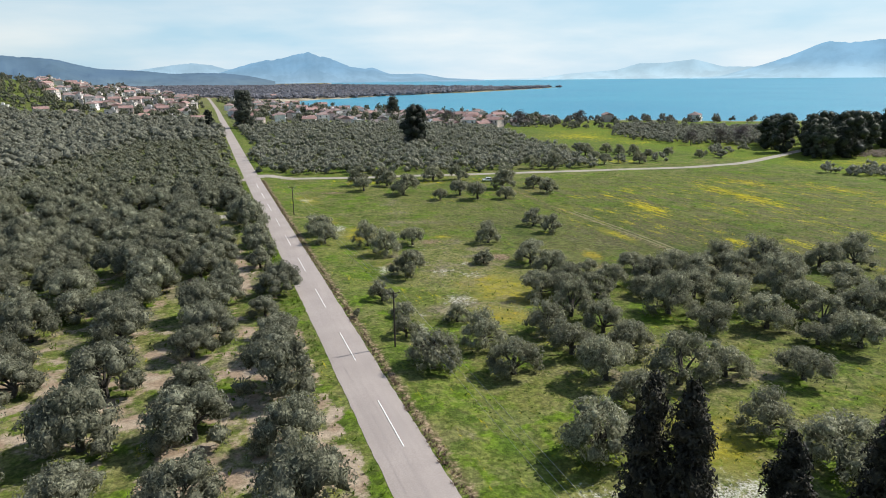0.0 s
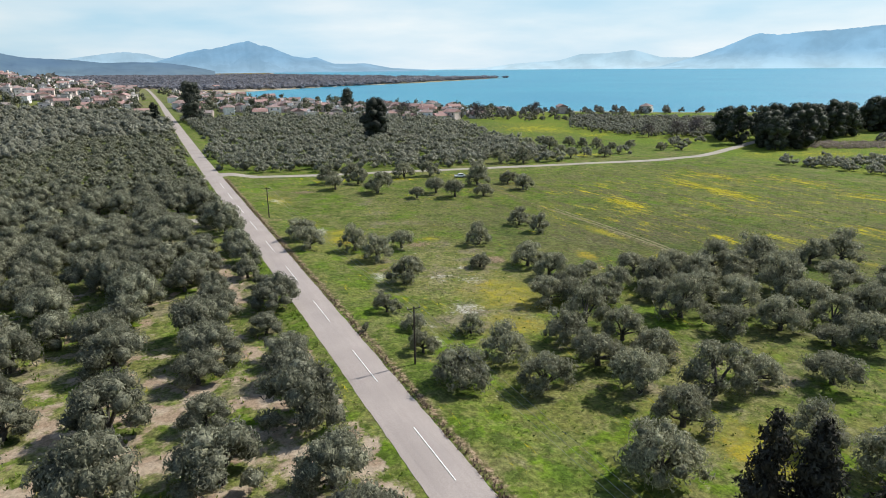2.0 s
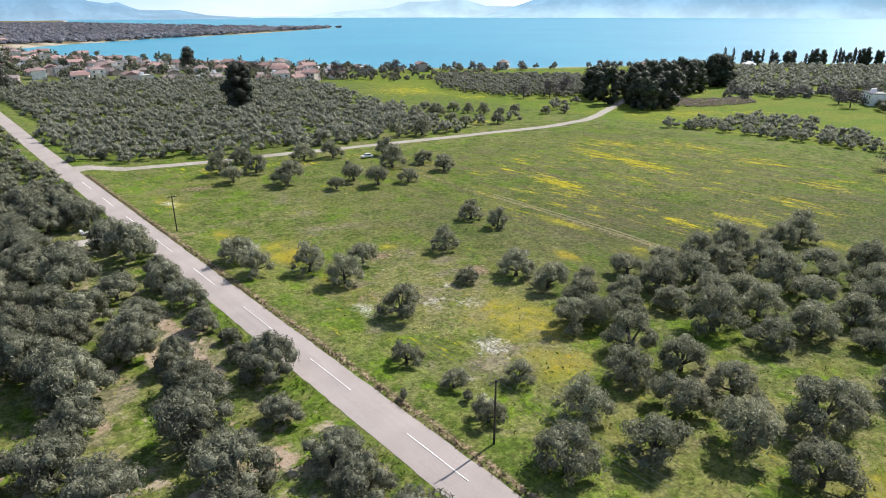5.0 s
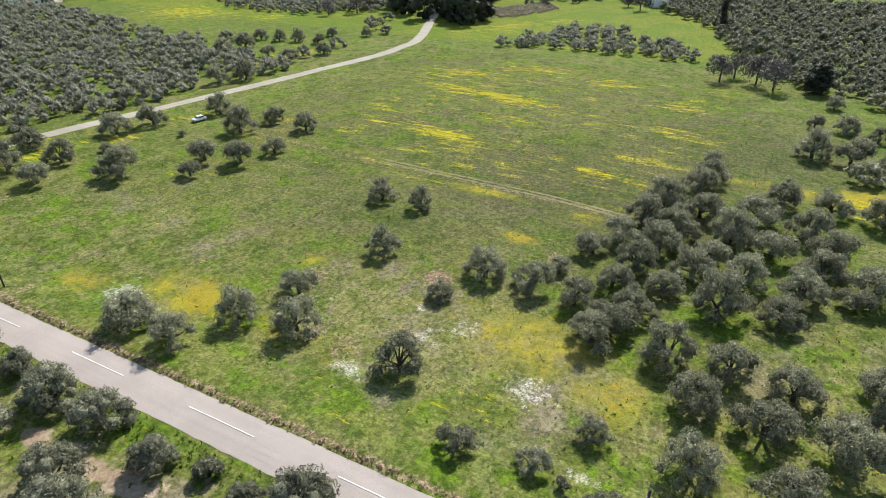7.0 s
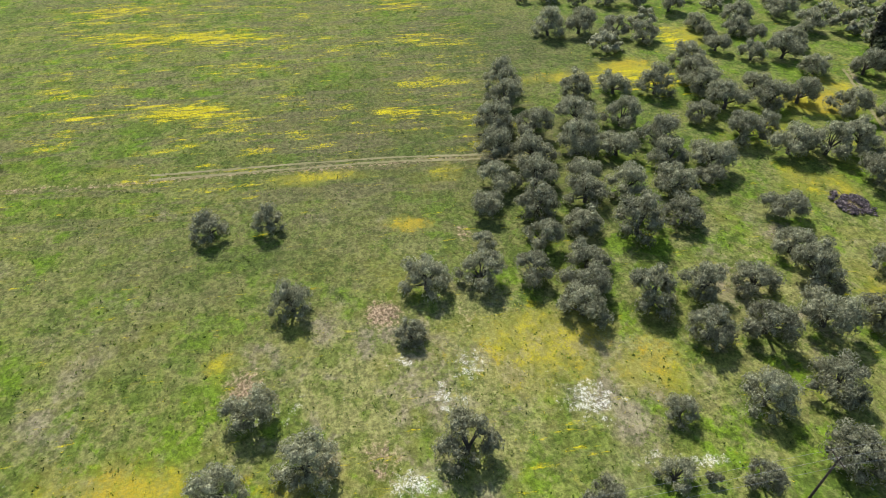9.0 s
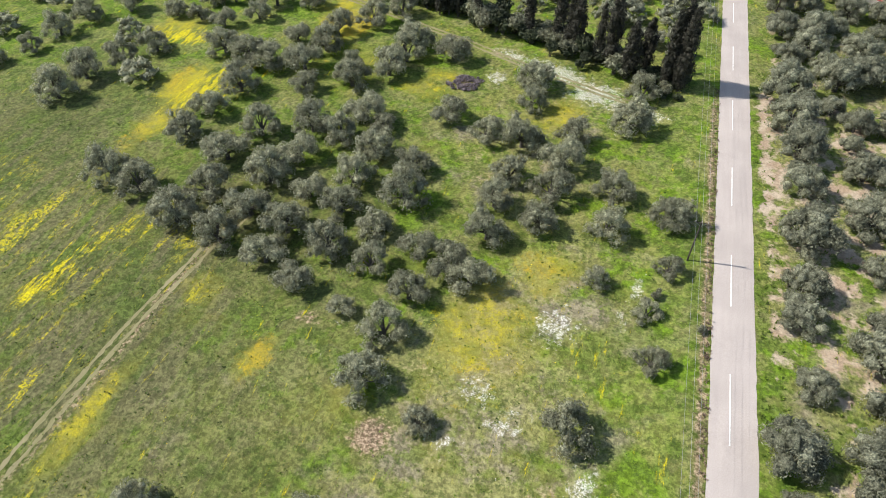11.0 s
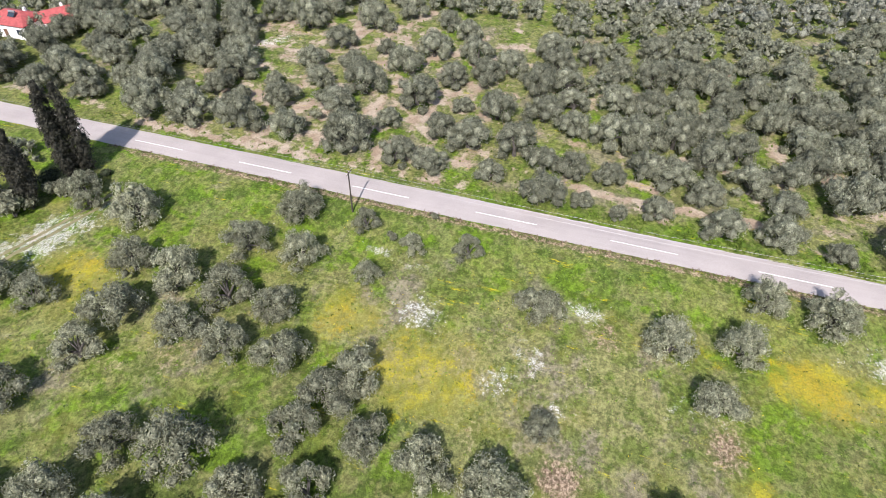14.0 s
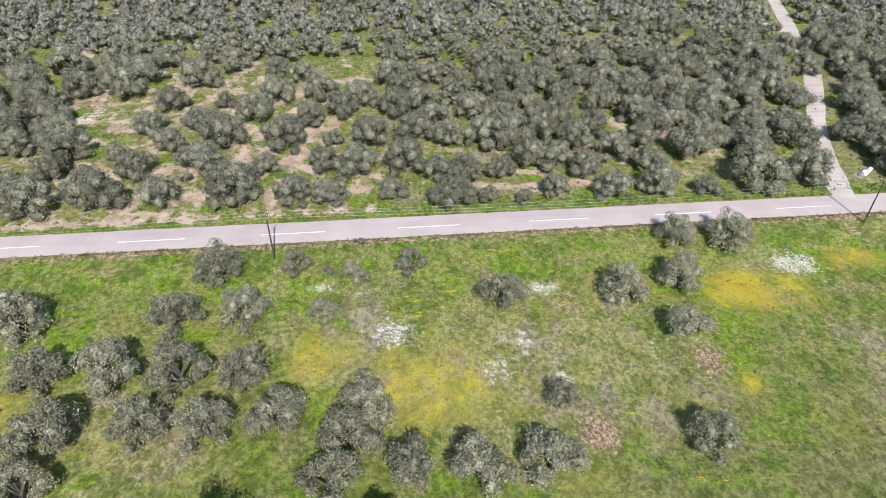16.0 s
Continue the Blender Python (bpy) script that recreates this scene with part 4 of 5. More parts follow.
grove("olive_grove", WEST2, 8.8, 4.6, "wide dense olive grove spreading to the village", FAR_OLIVE, 46, 0.66, 22, 0.1, LINES, gap=8.5)
NORTH = [(23, 283), (60, 269), (110, 259), (150, 253), (176, 251), (180, 290), (200, 371), (212, 430), (218, 475), (150, 560), (24, 580)]
grove("olive_grove", NORTH, 9.0, 4.0, "olive grove in rows beyond the lane", FAR_OLIVE, 170, 0.40, 23, 0.02, LINES, 0.95, jitter=0.10)
grove("olive_grove", [(160, 262), (246, 256), (300, 285), (240, 305), (190, 320)], 11, 3.5, "scattered olive trees on grass by the lane", FAR_OLIVE, 230, 0.34, 24, 0.3, LINES, 0.5, gap=9.0)
grove("olive_grove", [(276, 338), (313, 303), (325, 300), (430, 385), (345, 465), (312, 446), (278, 392)], 7.6, 3.4, "far olive grove before the shore", FAR_OLIVE, 80, 0.55, 25, 0.4, LINES)
grove("olive_grove", [(250, 200), (258, 140), (250, 98), (305, 150), (315, 180)], 8.0, 3.3, "small olive grove in a bright meadow", FAR_OLIVE, 200, 0.42, 26, 0.3, LINES)
grove("olive_grove", [(250, 95), (340, 118), (400, 160), (470, 120), (440, -60), (250, -80), (215, 40), (225, 70)], 8.4, 4.0, "olive grove beyond the meadow", OLIVE_DARK, 100, 0.55, 27, 0.3, LINES)
grove("olive_grove", [(135, -60), (215, -60), (222, 66), (160, 80), (140, 74), (131, 20)], 11.5, 3.7, "open olive grove on bright grass", OLIVE, 300, 0.34, 28, 0.2, LINES, gap=9.5)
grove("olive_grove", [(400, 240), (560, 150), (700, 100), (760, 180), (660, 330), (520, 380), (440, 262)], 8.5, 3.2, "dense far olive grove by the shore", FAR_OLIVE, 44, 0.6, 29, 0.4, LINES)
grove("olive_grove", [(21.5, -90), (21.5, 22), (60, 5), (130, -20), (130, -120), (60, -130)], 8.0, 3.9, "olive grove behind the cypress row", OLIVE_DARK, 320, 0.34, 30, 0.2, LINES)


# ---- cypresses, pines and other trees ----
def cypress(seed, tall, wide, count, name="cypress"):
    r = np.random.default_rng(seed)
    root = new(name)
    bm = tube(bmesh.new(), (0, 0, -0.4), (0, 0, tall * 0.55), 0.24, 0.10, 8)
    part("trunk", bm, BARK, root)
    c, rad = [], []
    z = 1.4
    while z < tall * 0.97:
        k = z / tall
        w = wide * min(1.0, 0.5 + 1.8 * k) * (1 - k ** 4) + 0.16
        for _ in range(5):
            a = r.random() * 6.28
            d = w * (0.3 + 0.4 * r.random())
            c.append((d * math.cos(a), d * math.sin(a), z + r.random() * 0.5))
            rad.append(max(0.2, w * (0.38 + 0.2 * r.random())))
        z += max(0.35, w * 0.55)
    part("crown", foliage("crown", leaf_cloud(r, c, rad, int(count * 3.4), 0.20, 1.5, 0.5, 0.6, 0.45, 0.7, 3), clumps(r, c, [v * 0.66 for v in rad], 1.5, 0, 0.3), CYPRESS), None, root)
    return root


def pine(seed, tall, wide, leaf, count, size, low=0.2, name="pine_tree", trunks=1, lobes=30):
    r = np.random.default_rng(seed)
    root = new(name)
    bm = bmesh.new()
    c, rad = [], []
    for k in range(trunks):
        bx, by = (r.normal(size=2) * wide * 0.35 * (trunks > 1))
        tube(bm, (bx * 0.4, by * 0.4, -0.5), (bx, by, tall * 0.85), 0.38, 0.12, 8)
        for i in range(lobes):
            h = low + (1 - low) * (i + r.random()) / lobes
            w = wide * (0.45 + 0.75 * math.sin(math.pi * min(1, 0.12 + 0.86 * h)))
            a, d = r.random() * 6.28, w * (0.25 + 0.45 * r.random())
            at = (bx + d * math.cos(a), by + d * math.sin(a), tall * h * 0.96)
            c.append(at)
            rad.append(wide * (0.34 + 0.18 * r.random()))
            if i % 2:
                tube(bm, (bx, by, tall * h * 0.85), at, 0.12, 0.04, 5)
    part("trunk", bm, BARK, root)
    lumps = clumps(r, c, rad, 0.85, 0, 0.2, 0.74) if leaf is not BARE else clumps(r, c[:1], [0.05], 0.8)
    part("crown", foliage("crown", leaf_cloud(r, c, rad, int(count * 1.5), size * 0.75, 0.8, 0.6, inner=0.75 if leaf is not BARE else 0.3, corners=3), lumps, leaf), None, root)
    return root


def bush(seed, leaf, name="shrub", count=500, size=0.22, tall=1.0):
    r = np.random.default_rng(seed)
    root = new(name)
    bm = bmesh.new()
    c, rad = [], []
    for i in range(6):
        a, d = r.random() * 6.28, 0.75 * r.random()
        at = (d * math.cos(a), d * math.sin(a), (0.5 + 0.5 * r.random()) * tall)
        c.append(at)
        rad.append(0.45 + 0.2 * r.random())
        tube(bm, (0.1 * math.cos(a), 0.1 * math.sin(a), -0.2), at, 0.05, 0.02, 5)
    part("stem", bm, BARK, root)
    part("foliage", foliage("foliage", leaf_cloud(r, c, rad, count, size, 0.9 * tall, 0.7, slim=0.4), clumps(r, c, rad, 0.9 * tall), leaf), None, root)
    return root


EUCALYPT = leaf_material("eucalyptus_leaves", (0.050, 0.060, 0.042), (0.135, 0.140, 0.105), 0.2, 0.2, 2.0)
CYPRESSES = [(28.7, 29.9, 19.6, 1.55), (27.4, 32.3, 18.8, 1.5), (30.3, 30.9, 17.8, 1.1), (35.2, 26.2, 13.2, 1.3), (38.3, 29.6, 13.6, 1.5), (42.8, 25.6, 18.0, 1.5),
             (45.6, 24.4, 14.0, 1.0), (51.0, 21.8, 17.5, 1.3), (52.8, 20.8, 15.0, 1.0), (55.8, 18.1, 16.8, 1.25), (63.0, 17.0, 17.2, 1.0), (76.9, 12.8, 13.5, 0.9),
             (82.8, 10.6, 16.5, 1.1), (85.4, 10.2, 18.5, 1.6), (87.8, 10.6, 17.5, 1.4), (92.0, 8.4, 15.0, 1.0), (106.0, 1.2, 17.5, 1.2), (111.0, -0.8, 16.0, 1.1), (116.0, -3.0, 17.0, 1.2), (121.5, -5.5, 16.5, 1.2), (133, -9.5, 17, 1.2)]
for k, (x, y, tall, wide) in enumerate(CYPRESSES):
    wide *= 1.35
    tagged(settle(cypress(40 + k, tall, wide, int(350 + 40 * tall * wide)), x, y, 1.5), "tall dark green cypress in a row by the track", "cypress", "cypresses of the row")

shrubs = [bush(70 + k, m, "shrub", 340, 0.17, t) for k, (m, t) in enumerate(((SHRUB, 1.0), (SHRUB, 1.4), (OLIVE, 1.1)))]
first = set(shrubs)


def shrub(x, y, s, label="green shrub under the cypress row", group="shrubs under the cypresses", kinds=None):
    k = (kinds or shrubs)[int(rng.integers(len(kinds or shrubs)))]
    if k in first:
        first.discard(k)
        t = settle(k, x, y, 0, 6.28 * rng.random(), s)
    else:
        t = copy_thing(k, Matrix.Translation((x, y, lie(x, y))) @ Matrix.Rotation(6.28 * rng.random(), 4, "Z") @ Matrix.Scale(s, 4))
        t.matrix_basis = Matrix.Translation((x, y, lie(x, y))) @ Matrix.Rotation(6.28 * rng.random(), 4, "Z") @ Matrix.Diagonal((s, s, s, 1))
    return tagged(t, label, "shrub", group)


for k in range(110):
    f = (k + rng.random()) / 110
    x = 26 + 112 * f
    y = 32.5 - 0.41 * (x - 26) + rng.normal() * 2.2 - 0.8
    shrub(x, y + 0.4, 1.3 + 1.0 * rng.random() + 1.5 * (x > 40) * rng.random())
for x, y, s in ((30, 35.5, 1.3), (33, 34.2, 1.2), (27.0, 35.8, 1.2), (49, 28.5, 1.3)):
    shrub(x, y, s)
for x, y, s in ((8.5, 120.6, 1.5), (9.2, 126.9, 1.4), (9.9, 161.5, 1.9), (20.4, 97.0, 0.8), (27, 92, 1.0)):
    shrub(x, y, s, "small round grey-green shrub beside the road", "shrubs beside the road", [shrubs[2]])

CUTTINGS = leaf_material("dead_cuttings", (0.140, 0.112, 0.122), (0.250, 0.205, 0.210), 0.1, 0.2, 3.0)


def brush_heap(seed, wide, deep):
    """Cut branches thrown on a low flat heap."""
    r = np.random.default_rng(seed)
    root = new("brushwood_heap")
    c = [(wide * math.sqrt(r.random()) * math.cos(a), deep * math.sqrt(r.random()) * math.sin(a), 0.12 + 0.2 * r.random()) for a in r.random(70) * 6.28]
    rad = [0.38 + 0.25 * r.random() for _ in c]
    part("brush", foliage("brush", leaf_cloud(r, c, rad, 2600, 0.24, 0.4, 0.9, slim=0.22, inner=0.3), clumps(r, c, rad, 0.35, 0, 0.3, 0.7), CUTTINGS), None, root)
    for k in range(14):
        a, x, y = r.random() * 6.28, r.normal() * wide * 0.4, r.normal() * deep * 0.4
        part("branch", tube(bmesh.new(), (x, y, 0.12), (x + 1.3 * math.cos(a), y + 1.3 * math.sin(a), 0.35 + 0.3 * r.random()), 0.05, 0.02, 5), BARK, root)
    return root


tagged(settle(brush_heap(80, 4.2, 3.0), 71.9, 41.0, 0, 0.3), "flat grey heap of cut brushwood in the meadow", "brushwood")
tagged(settle(brush_heap(81, 2.0, 1.6), 1.5, 231.3, 0, 1.0), "dark heap of cut branches in the grove", "brushwood")

far_cypress = cypress(88, 17, 1.9, 420)
pines = [pine(90 + k, 17 + 2 * k, 6.6, PINE, 1900, 0.44, 0.06) for k in range(3)]
spots = [(296, 238), (306, 250), (303, 268), (318, 246), (312, 284), (330, 255), (322, 296), (345, 262), (342, 250), (358, 300), (362, 268), (378, 262), (376, 276), (394, 272), (398, 286), (412, 276), (428, 284), (440, 278), (452, 288), (468, 284), (336, 306), (352, 312), (312, 258), (324, 268), (336, 276), (350, 282), (366, 286), (384, 284), (400, 268), (418, 290), (434, 294), (446, 272), (460, 276), (300, 246), (314, 236), (476, 292), (370, 296), (390, 298)]
for k, (x, y) in enumerate(spots):
    t = settle(pines[k], x, y, 3, k) if k < 3 else copy_thing(pines[k % 3], Matrix.Translation((x, y, lie(x, y) - 0.2)) @ Matrix.Rotation(k * 1.7, 4, "Z") @ Matrix.Scale(0.85 + 0.3 * rng.random(), 4))
    tagged(t, "tall dark green pine in a clump beside the lane", "pine tree", "pines beside the lane")
for k in range(22):
    f = k / 21
    x, y = 648 + 190 * f + rng.normal() * 5, 352 - 165 * f + rng.normal() * 6
    src = pines[k % 3]
    t = copy_thing(src, Matrix.Translation((x, y, lie(x, y) - 0.2)) @ Matrix.Rotation(k * 2.1, 4, "Z") @ Matrix.Diagonal((0.7, 0.7, 0.5 + 0.35 * rng.random(), 1)))
    tagged(t, "tall dark tree in a row along the shore", "pine tree", "trees along the shore")
for k in range(48):
    f = k / 47
    x, y = 640 + 210 * f + rng.normal() * 6, 366 - 185 * f + rng.normal() * 8
    t = copy_thing(far_cypress, Matrix.Translation((x, y, lie(x, y) - 0.2)) @ Matrix.Diagonal((1.2, 1.2, 0.65 + 0.45 * rng.random(), 1))) if k else settle(far_cypress, x, y)
    tagged(t, "dark pointed cypress in a row along the shore", "cypress", "cypresses along the shore")
tagged(settle(pine(95, 24, 8.6, EVERGREEN, 4200, 0.5, 0.03, "dense_tree", 1, 70), 122, 380, 4), "broad dense dark evergreen tree in the olive grove", "tree")
tagged(settle(pine(96, 24, 6.0, EUCALYPT, 2000, 0.55, 0.5, "pine_tree"), 160, 560, 4), "tall light green pine behind the grove", "pine tree")
tagged(settle(pine(97, 31, 6.5, EUCALYPT, 3600, 0.75, 0.1, "eucalyptus", 5, 16), 32, 545, 5), "tall dark eucalyptus clump beside the road", "eucalyptus")
tagged(settle(pine(98, 15, 4.0, EVERGREEN, 900, 0.6, 0.1, "dense_tree"), 3, 541, 3), "dark round tree beside the road at the village", "tree")
tagged(settle(pine(99, 9, 4.5, EVERGREEN, 1300, 0.5, 0.1, "dense_tree"), 228, 71, 3), "dark round evergreen tree at the meadow's edge", "tree")
tagged(settle(cypress(101, 20, 2.2, 1600), 345, 116, 3), "single tall dark cypress in the far grove", "cypress")
bare = pine(102, 9, 5.0, BARE, 700, 0.5, 0.3, "bare_tree")
for k, (x, y, s) in enumerate(((231, 90, 1.0), (224, 84, 1.1), (238, 98, 0.9), (229, 102, 0.95), (300, 312, 1.1), (286, 322, 0.9), (322, 318, 1.2), (390, 168, 1.0), (402, 178, 0.9), (260, 505, 1.4), (215, 560, 1.3), (330, 520, 1.2))):
    t = settle(bare, x, y, 3, 0, s) if k == 0 else copy_thing(bare, Matrix.Translation((x, y, lie(x, y))) @ Matrix.Rotation(k * 1.3, 4, "Z") @ Matrix.Scale(s, 4))
    tagged(t, "grey-brown bare tree with fine twigs", "bare tree", "bare trees")


# ---- power line ----
def power_pole():
    root = new("utility_pole")
    part("post", tube(bmesh.new(), (0, 0, -0.8), (0, 0, 8.6), 0.15, 0.10, 10), POLE_WOOD, root)
    part("crossarm", box(bmesh.new(), (2.0, 0.11, 0.13), (0, 0.13, 8.25), 0, 0.015), POLE_WOOD, root)
    for s in (-1, 1):
        part("brace", tube(bmesh.new(), (0.75 * s, 0.12, 8.2), (0.06 * s, 0.12, 7.55), 0.022, 0.022, 6), STEEL, root)
    for x in (-0.9, 0.0, 0.9):
        bm = tube(bmesh.new(), (x, 0.13, 8.3), (x, 0.13, 8.46), 0.02, 0.02, 6)
        tube(bm, (x, 0.13, 8.44), (x, 0.13, 8.54), 0.07, 0.05, 8)
        tube(bm, (x, 0.13, 8.54), (x, 0.13, 8.62), 0.05, 0.03, 8)
        part("insulator", bm, PORCELAIN, root)
    return root


POLES = [(22.6, -20.5), (22.9, 83.0), (21.9, 186.0), (21.6, 288.0)]
pole = power_pole()
for k, (x, y) in enumerate(POLES):
    t = settle(pole, x, y) if k == 0 else copy_thing(pole, Matrix.Translation((x, y, lie(x, y))))
    tagged(t, "slim dark wooden utility pole with a crossarm beside the road", "utility pole", "poles of the power line")


def span(a, b, sag, r=0.014):
    """One hanging wire, a thin four-sided tube."""
    f = np.linspace(0, 1, 17)[:, None]
    p = np.array(a) * (1 - f) + np.array(b) * f - np.array([0, 0, sag]) * 4 * f * (1 - f)
    ring = np.array([(r, 0, 0), (0, 0, r), (-r, 0, 0), (0, 0, -r)])
    v = (p[:, None, :] + ring[None]).reshape(-1, 3)
    q = [(4 * i + k, 4 * i + (k + 1) % 4, 4 * i + 4 + (k + 1) % 4, 4 * i + 4 + k) for i in range(16) for k in range(4)]
    return mesh_of("overhead_wire", v, q, WIRE)


for (ax, ay), (bx, by) in zip(POLES[:-1], POLES[1:]):
    for x in (-0.9, 0.0, 0.9):
        tagged(part("overhead_wire", span((ax + x, ay + 0.13, lie(ax, ay) + 8.62), (bx + x, by + 0.13, lie(bx, by) + 8.62), 1.1)), "thin grey wire between utility poles", "wire", "wires of the power line")


# ---- weeds and flowers ----
def scatter(name, xy, size, blades, leaf, label, seed, flat=0.0, lift=0.0):
    """Tufts of upright blades at many places, one mesh."""
    r = np.random.default_rng(seed)
    n = len(xy)
    at = np.repeat(np.column_stack([xy, height(xy[:, 0], xy[:, 1]) - 0.03 + lift]), blades, axis=0)
    big = np.repeat(size * (0.5 + r.random(n)), blades)[:, None]
    a = r.random(n * blades) * 6.28
    out = np.column_stack([np.cos(a), np.sin(a), np.zeros_like(a)])
    side = np.column_stack([-np.sin(a), np.cos(a), np.zeros_like(a)])
    rise = np.array([0, 0, 1.0]) * (0.5 + 0.6 * r.random((n * blades, 1))) * (1 - flat)
    root = at + out * big * 0.25 * r.random((n * blades, 1))
    tip = root + (out * (0.25 + 0.5 * r.random((n * blades, 1))) + rise) * big
    mid = (root + tip) / 2
    w = side * big * 0.22
    v = np.stack([root, mid - w, tip, mid + w], axis=1).reshape(-1, 3)
    return tagged(part(name, mesh_of(name, v, np.arange(len(v)).reshape(-1, 4), leaf)), label, "weeds", kind="stuff")


wr = np.random.default_rng(77)


def spread(count, x0, x1, y0, y1, density):
    """Random places, kept where density(x, y) says so."""
    x, y = x0 + (x1 - x0) * wr.random(count), y0 + (y1 - y0) * wr.random(count)
    keep = wr.random(count) < density(x, y)
    return np.column_stack([x, y])[keep]


def cloudy(x, y, scale, seed):
    return 0.5 + 0.5 * np.sin(x / scale + seed) * np.sin(y / scale * 1.13 + seed * 2.1) * np.cos((x + y) / scale * 0.61 + seed)


def drift(x, y, wide, long, seed):
    """Broken drifts along the field, 0 to 1."""
    v = np.array([noise.fractal(Vector((a / wide, b / long, seed)), 0.9, 2.1, 5) for a, b in zip(x, y)])
    return np.clip(0.5 + 0.6 * v, 0, 1)


scatter("dry_weeds", spread(6000, 18.8, 21.0, 30, 262, lambda x, y: np.exp(-((x - 19.3) / 0.5) ** 2) * (0.25 + 0.7 * cloudy(x, y, 4, 1))), 0.27, 5, DRYWEED, "brown dry weeds along the road's edge", 1)
scatter("green_weeds", spread(9000, 20.5, 32, 28, 262, lambda x, y: np.exp(-((x - 25) / 3.5) ** 2) * ease(drift(x, y, 5, 5, 12.0), 0.35, 0.8)), 0.19, 5, WEED, "lush green weeds beside the road", 2, 0.4)
scatter("green_weeds", spread(3500, 9.2, 12.6, 20, 258, lambda x, y: (0.25 + 0.6 * ease(y, 100, 112)) * cloudy(x, y, 5, 3)), 0.36, 5, WEED, "lush green weeds at the road's western edge", 3)
scatter("meadow_tufts", spread(22000, 26, 128, 28, 232, lambda x, y: 0.75 * cloudy(x, y, 9, 4)), 0.26, 4, WEED, "green tufts in the meadow", 4, 0.35)
scatter("meadow_tufts", spread(9000, 128, 235, 60, 232, lambda x, y: 0.7 * cloudy(x, y, 11, 5)), 0.36, 4, WEED, "green tufts in the far meadow", 5, 0.35)
scatter("meadow_tufts", spread(14000, 26, 150, 28, 232, lambda x, y: 0.5 * cloudy(x, y, 13, 6)), 0.24, 6, TUFT, "dark tufts in the meadow", 6, 0.2)
scatter("grove_weeds", spread(9000, -60, 10, 0, 255, lambda x, y: 0.7 * cloudy(x, y, 8, 7)), 0.4, 4, WEED, "weeds between the olive trees", 7)
scatter("dry_weeds", spread(14000, 22, 75, 30, 180, lambda x, y: 1.1 * patches(DRY, x, y) - 0.35), 0.3, 5, DRYWEED, "pinkish dry weeds in the meadow", 8, 0.6)
scatter("yellow_flowers", spread(26000, 24, 140, 30, 190, lambda x, y: ease(drift(x, y, 6, 6, 3.0) * 0.8 + 0.6 * patches(YELLOW, x, y), 0.55, 1.05)), 0.18, 3, FLOWER, "yellow spring flowers in the meadow", 9, 0.5, 0.15)
scatter("yellow_flowers", spread(60000, 105, 232, 60, 222, lambda x, y: ease(0.9 * drift(x, y, 2.2, 5, 9.0) + 1.2 * patches(STREAKS, x, y), 0.75, 1.2)), 0.26, 3, FLOWER, "streaks of yellow spring flowers", 10, 0.5, 0.2)
scatter("white_flowers", spread(22000, 22, 80, 22, 180, lambda x, y: ease(drift(x, y, 2.5, 2.5, 4.0) * 0.8 + 0.7 * patches(WHITE, x, y), 0.75, 1.15)), 0.16, 3, DAISY, "white spring flowers in the meadow", 11, 0.5, 0.15)


# ---- village ----
VILLAGE_GREEN = leaf_material("garden_leaves", (0.085, 0.095, 0.060), (0.190, 0.190, 0.130), 0.3, 0.4, 2.0)
PLASTER = [plain("plaster", c, 0.85, 0.18, 0.5) for c in ((0.70, 0.64, 0.60), (0.62, 0.53, 0.47), (0.80, 0.77, 0.76), (0.50, 0.41, 0.37), (0.66, 0.54, 0.50))]
BLUE_WALL = plain("blue_plaster", (0.10, 0.26, 0.52), 0.8, 0.15, 0.5)
TILE = [plain("roof_tiles", c, 0.85, 0.3, 0.9, bump=0.04) for c in ((0.360, 0.230, 0.205), (0.310, 0.225, 0.205), (0.400, 0.250, 0.215), (0.300, 0.245, 0.230))]
SLAB = plain("roof_concrete", (0.42, 0.40, 0.37), 0.9, 0.25, 0.6)
GLASS = plain("window_glass", (0.03, 0.04, 0.05), 0.12, 0.2)
TIMBER = plain("door_timber", (0.14, 0.08, 0.05), 0.6, 0.3)
RED_SHEET = plain("red_sheet_roof", (0.37, 0.085, 0.078), 0.7, 0.25)
WHITE_SHEET = plain("white_sheet_roof", (0.74, 0.73, 0.71), 0.5, 0.15)


def pitched(w, d, z, rise, over, hip):
    bm = bmesh.new()
    a, b, r = w / 2 + over, d / 2 + over, (w / 2 - d / 2 * 0.9 if hip else w / 2 + over)
    low = [bm.verts.new(p) for p in ((-a, -b, z), (a, -b, z), (a, b, z), (-a, b, z))]
    under = [bm.verts.new((v.co.x, v.co.y, z - 0.18)) for v in low]
    top = [bm.verts.new((-r, 0, z + rise)), bm.verts.new((r, 0, z + rise))]
    for f in ((low[0], low[1], top[1], top[0]), (low[2], low[3], top[0], top[1]), (low[1], low[2], top[1]), (low[3], low[0], top[0])):
        bm.faces.new(f)
    for i in range(4):
        bm.faces.new((under[i], under[(i + 1) % 4], low[(i + 1) % 4], low[i]))
    bm.faces.new(under[::-1])
    return bm


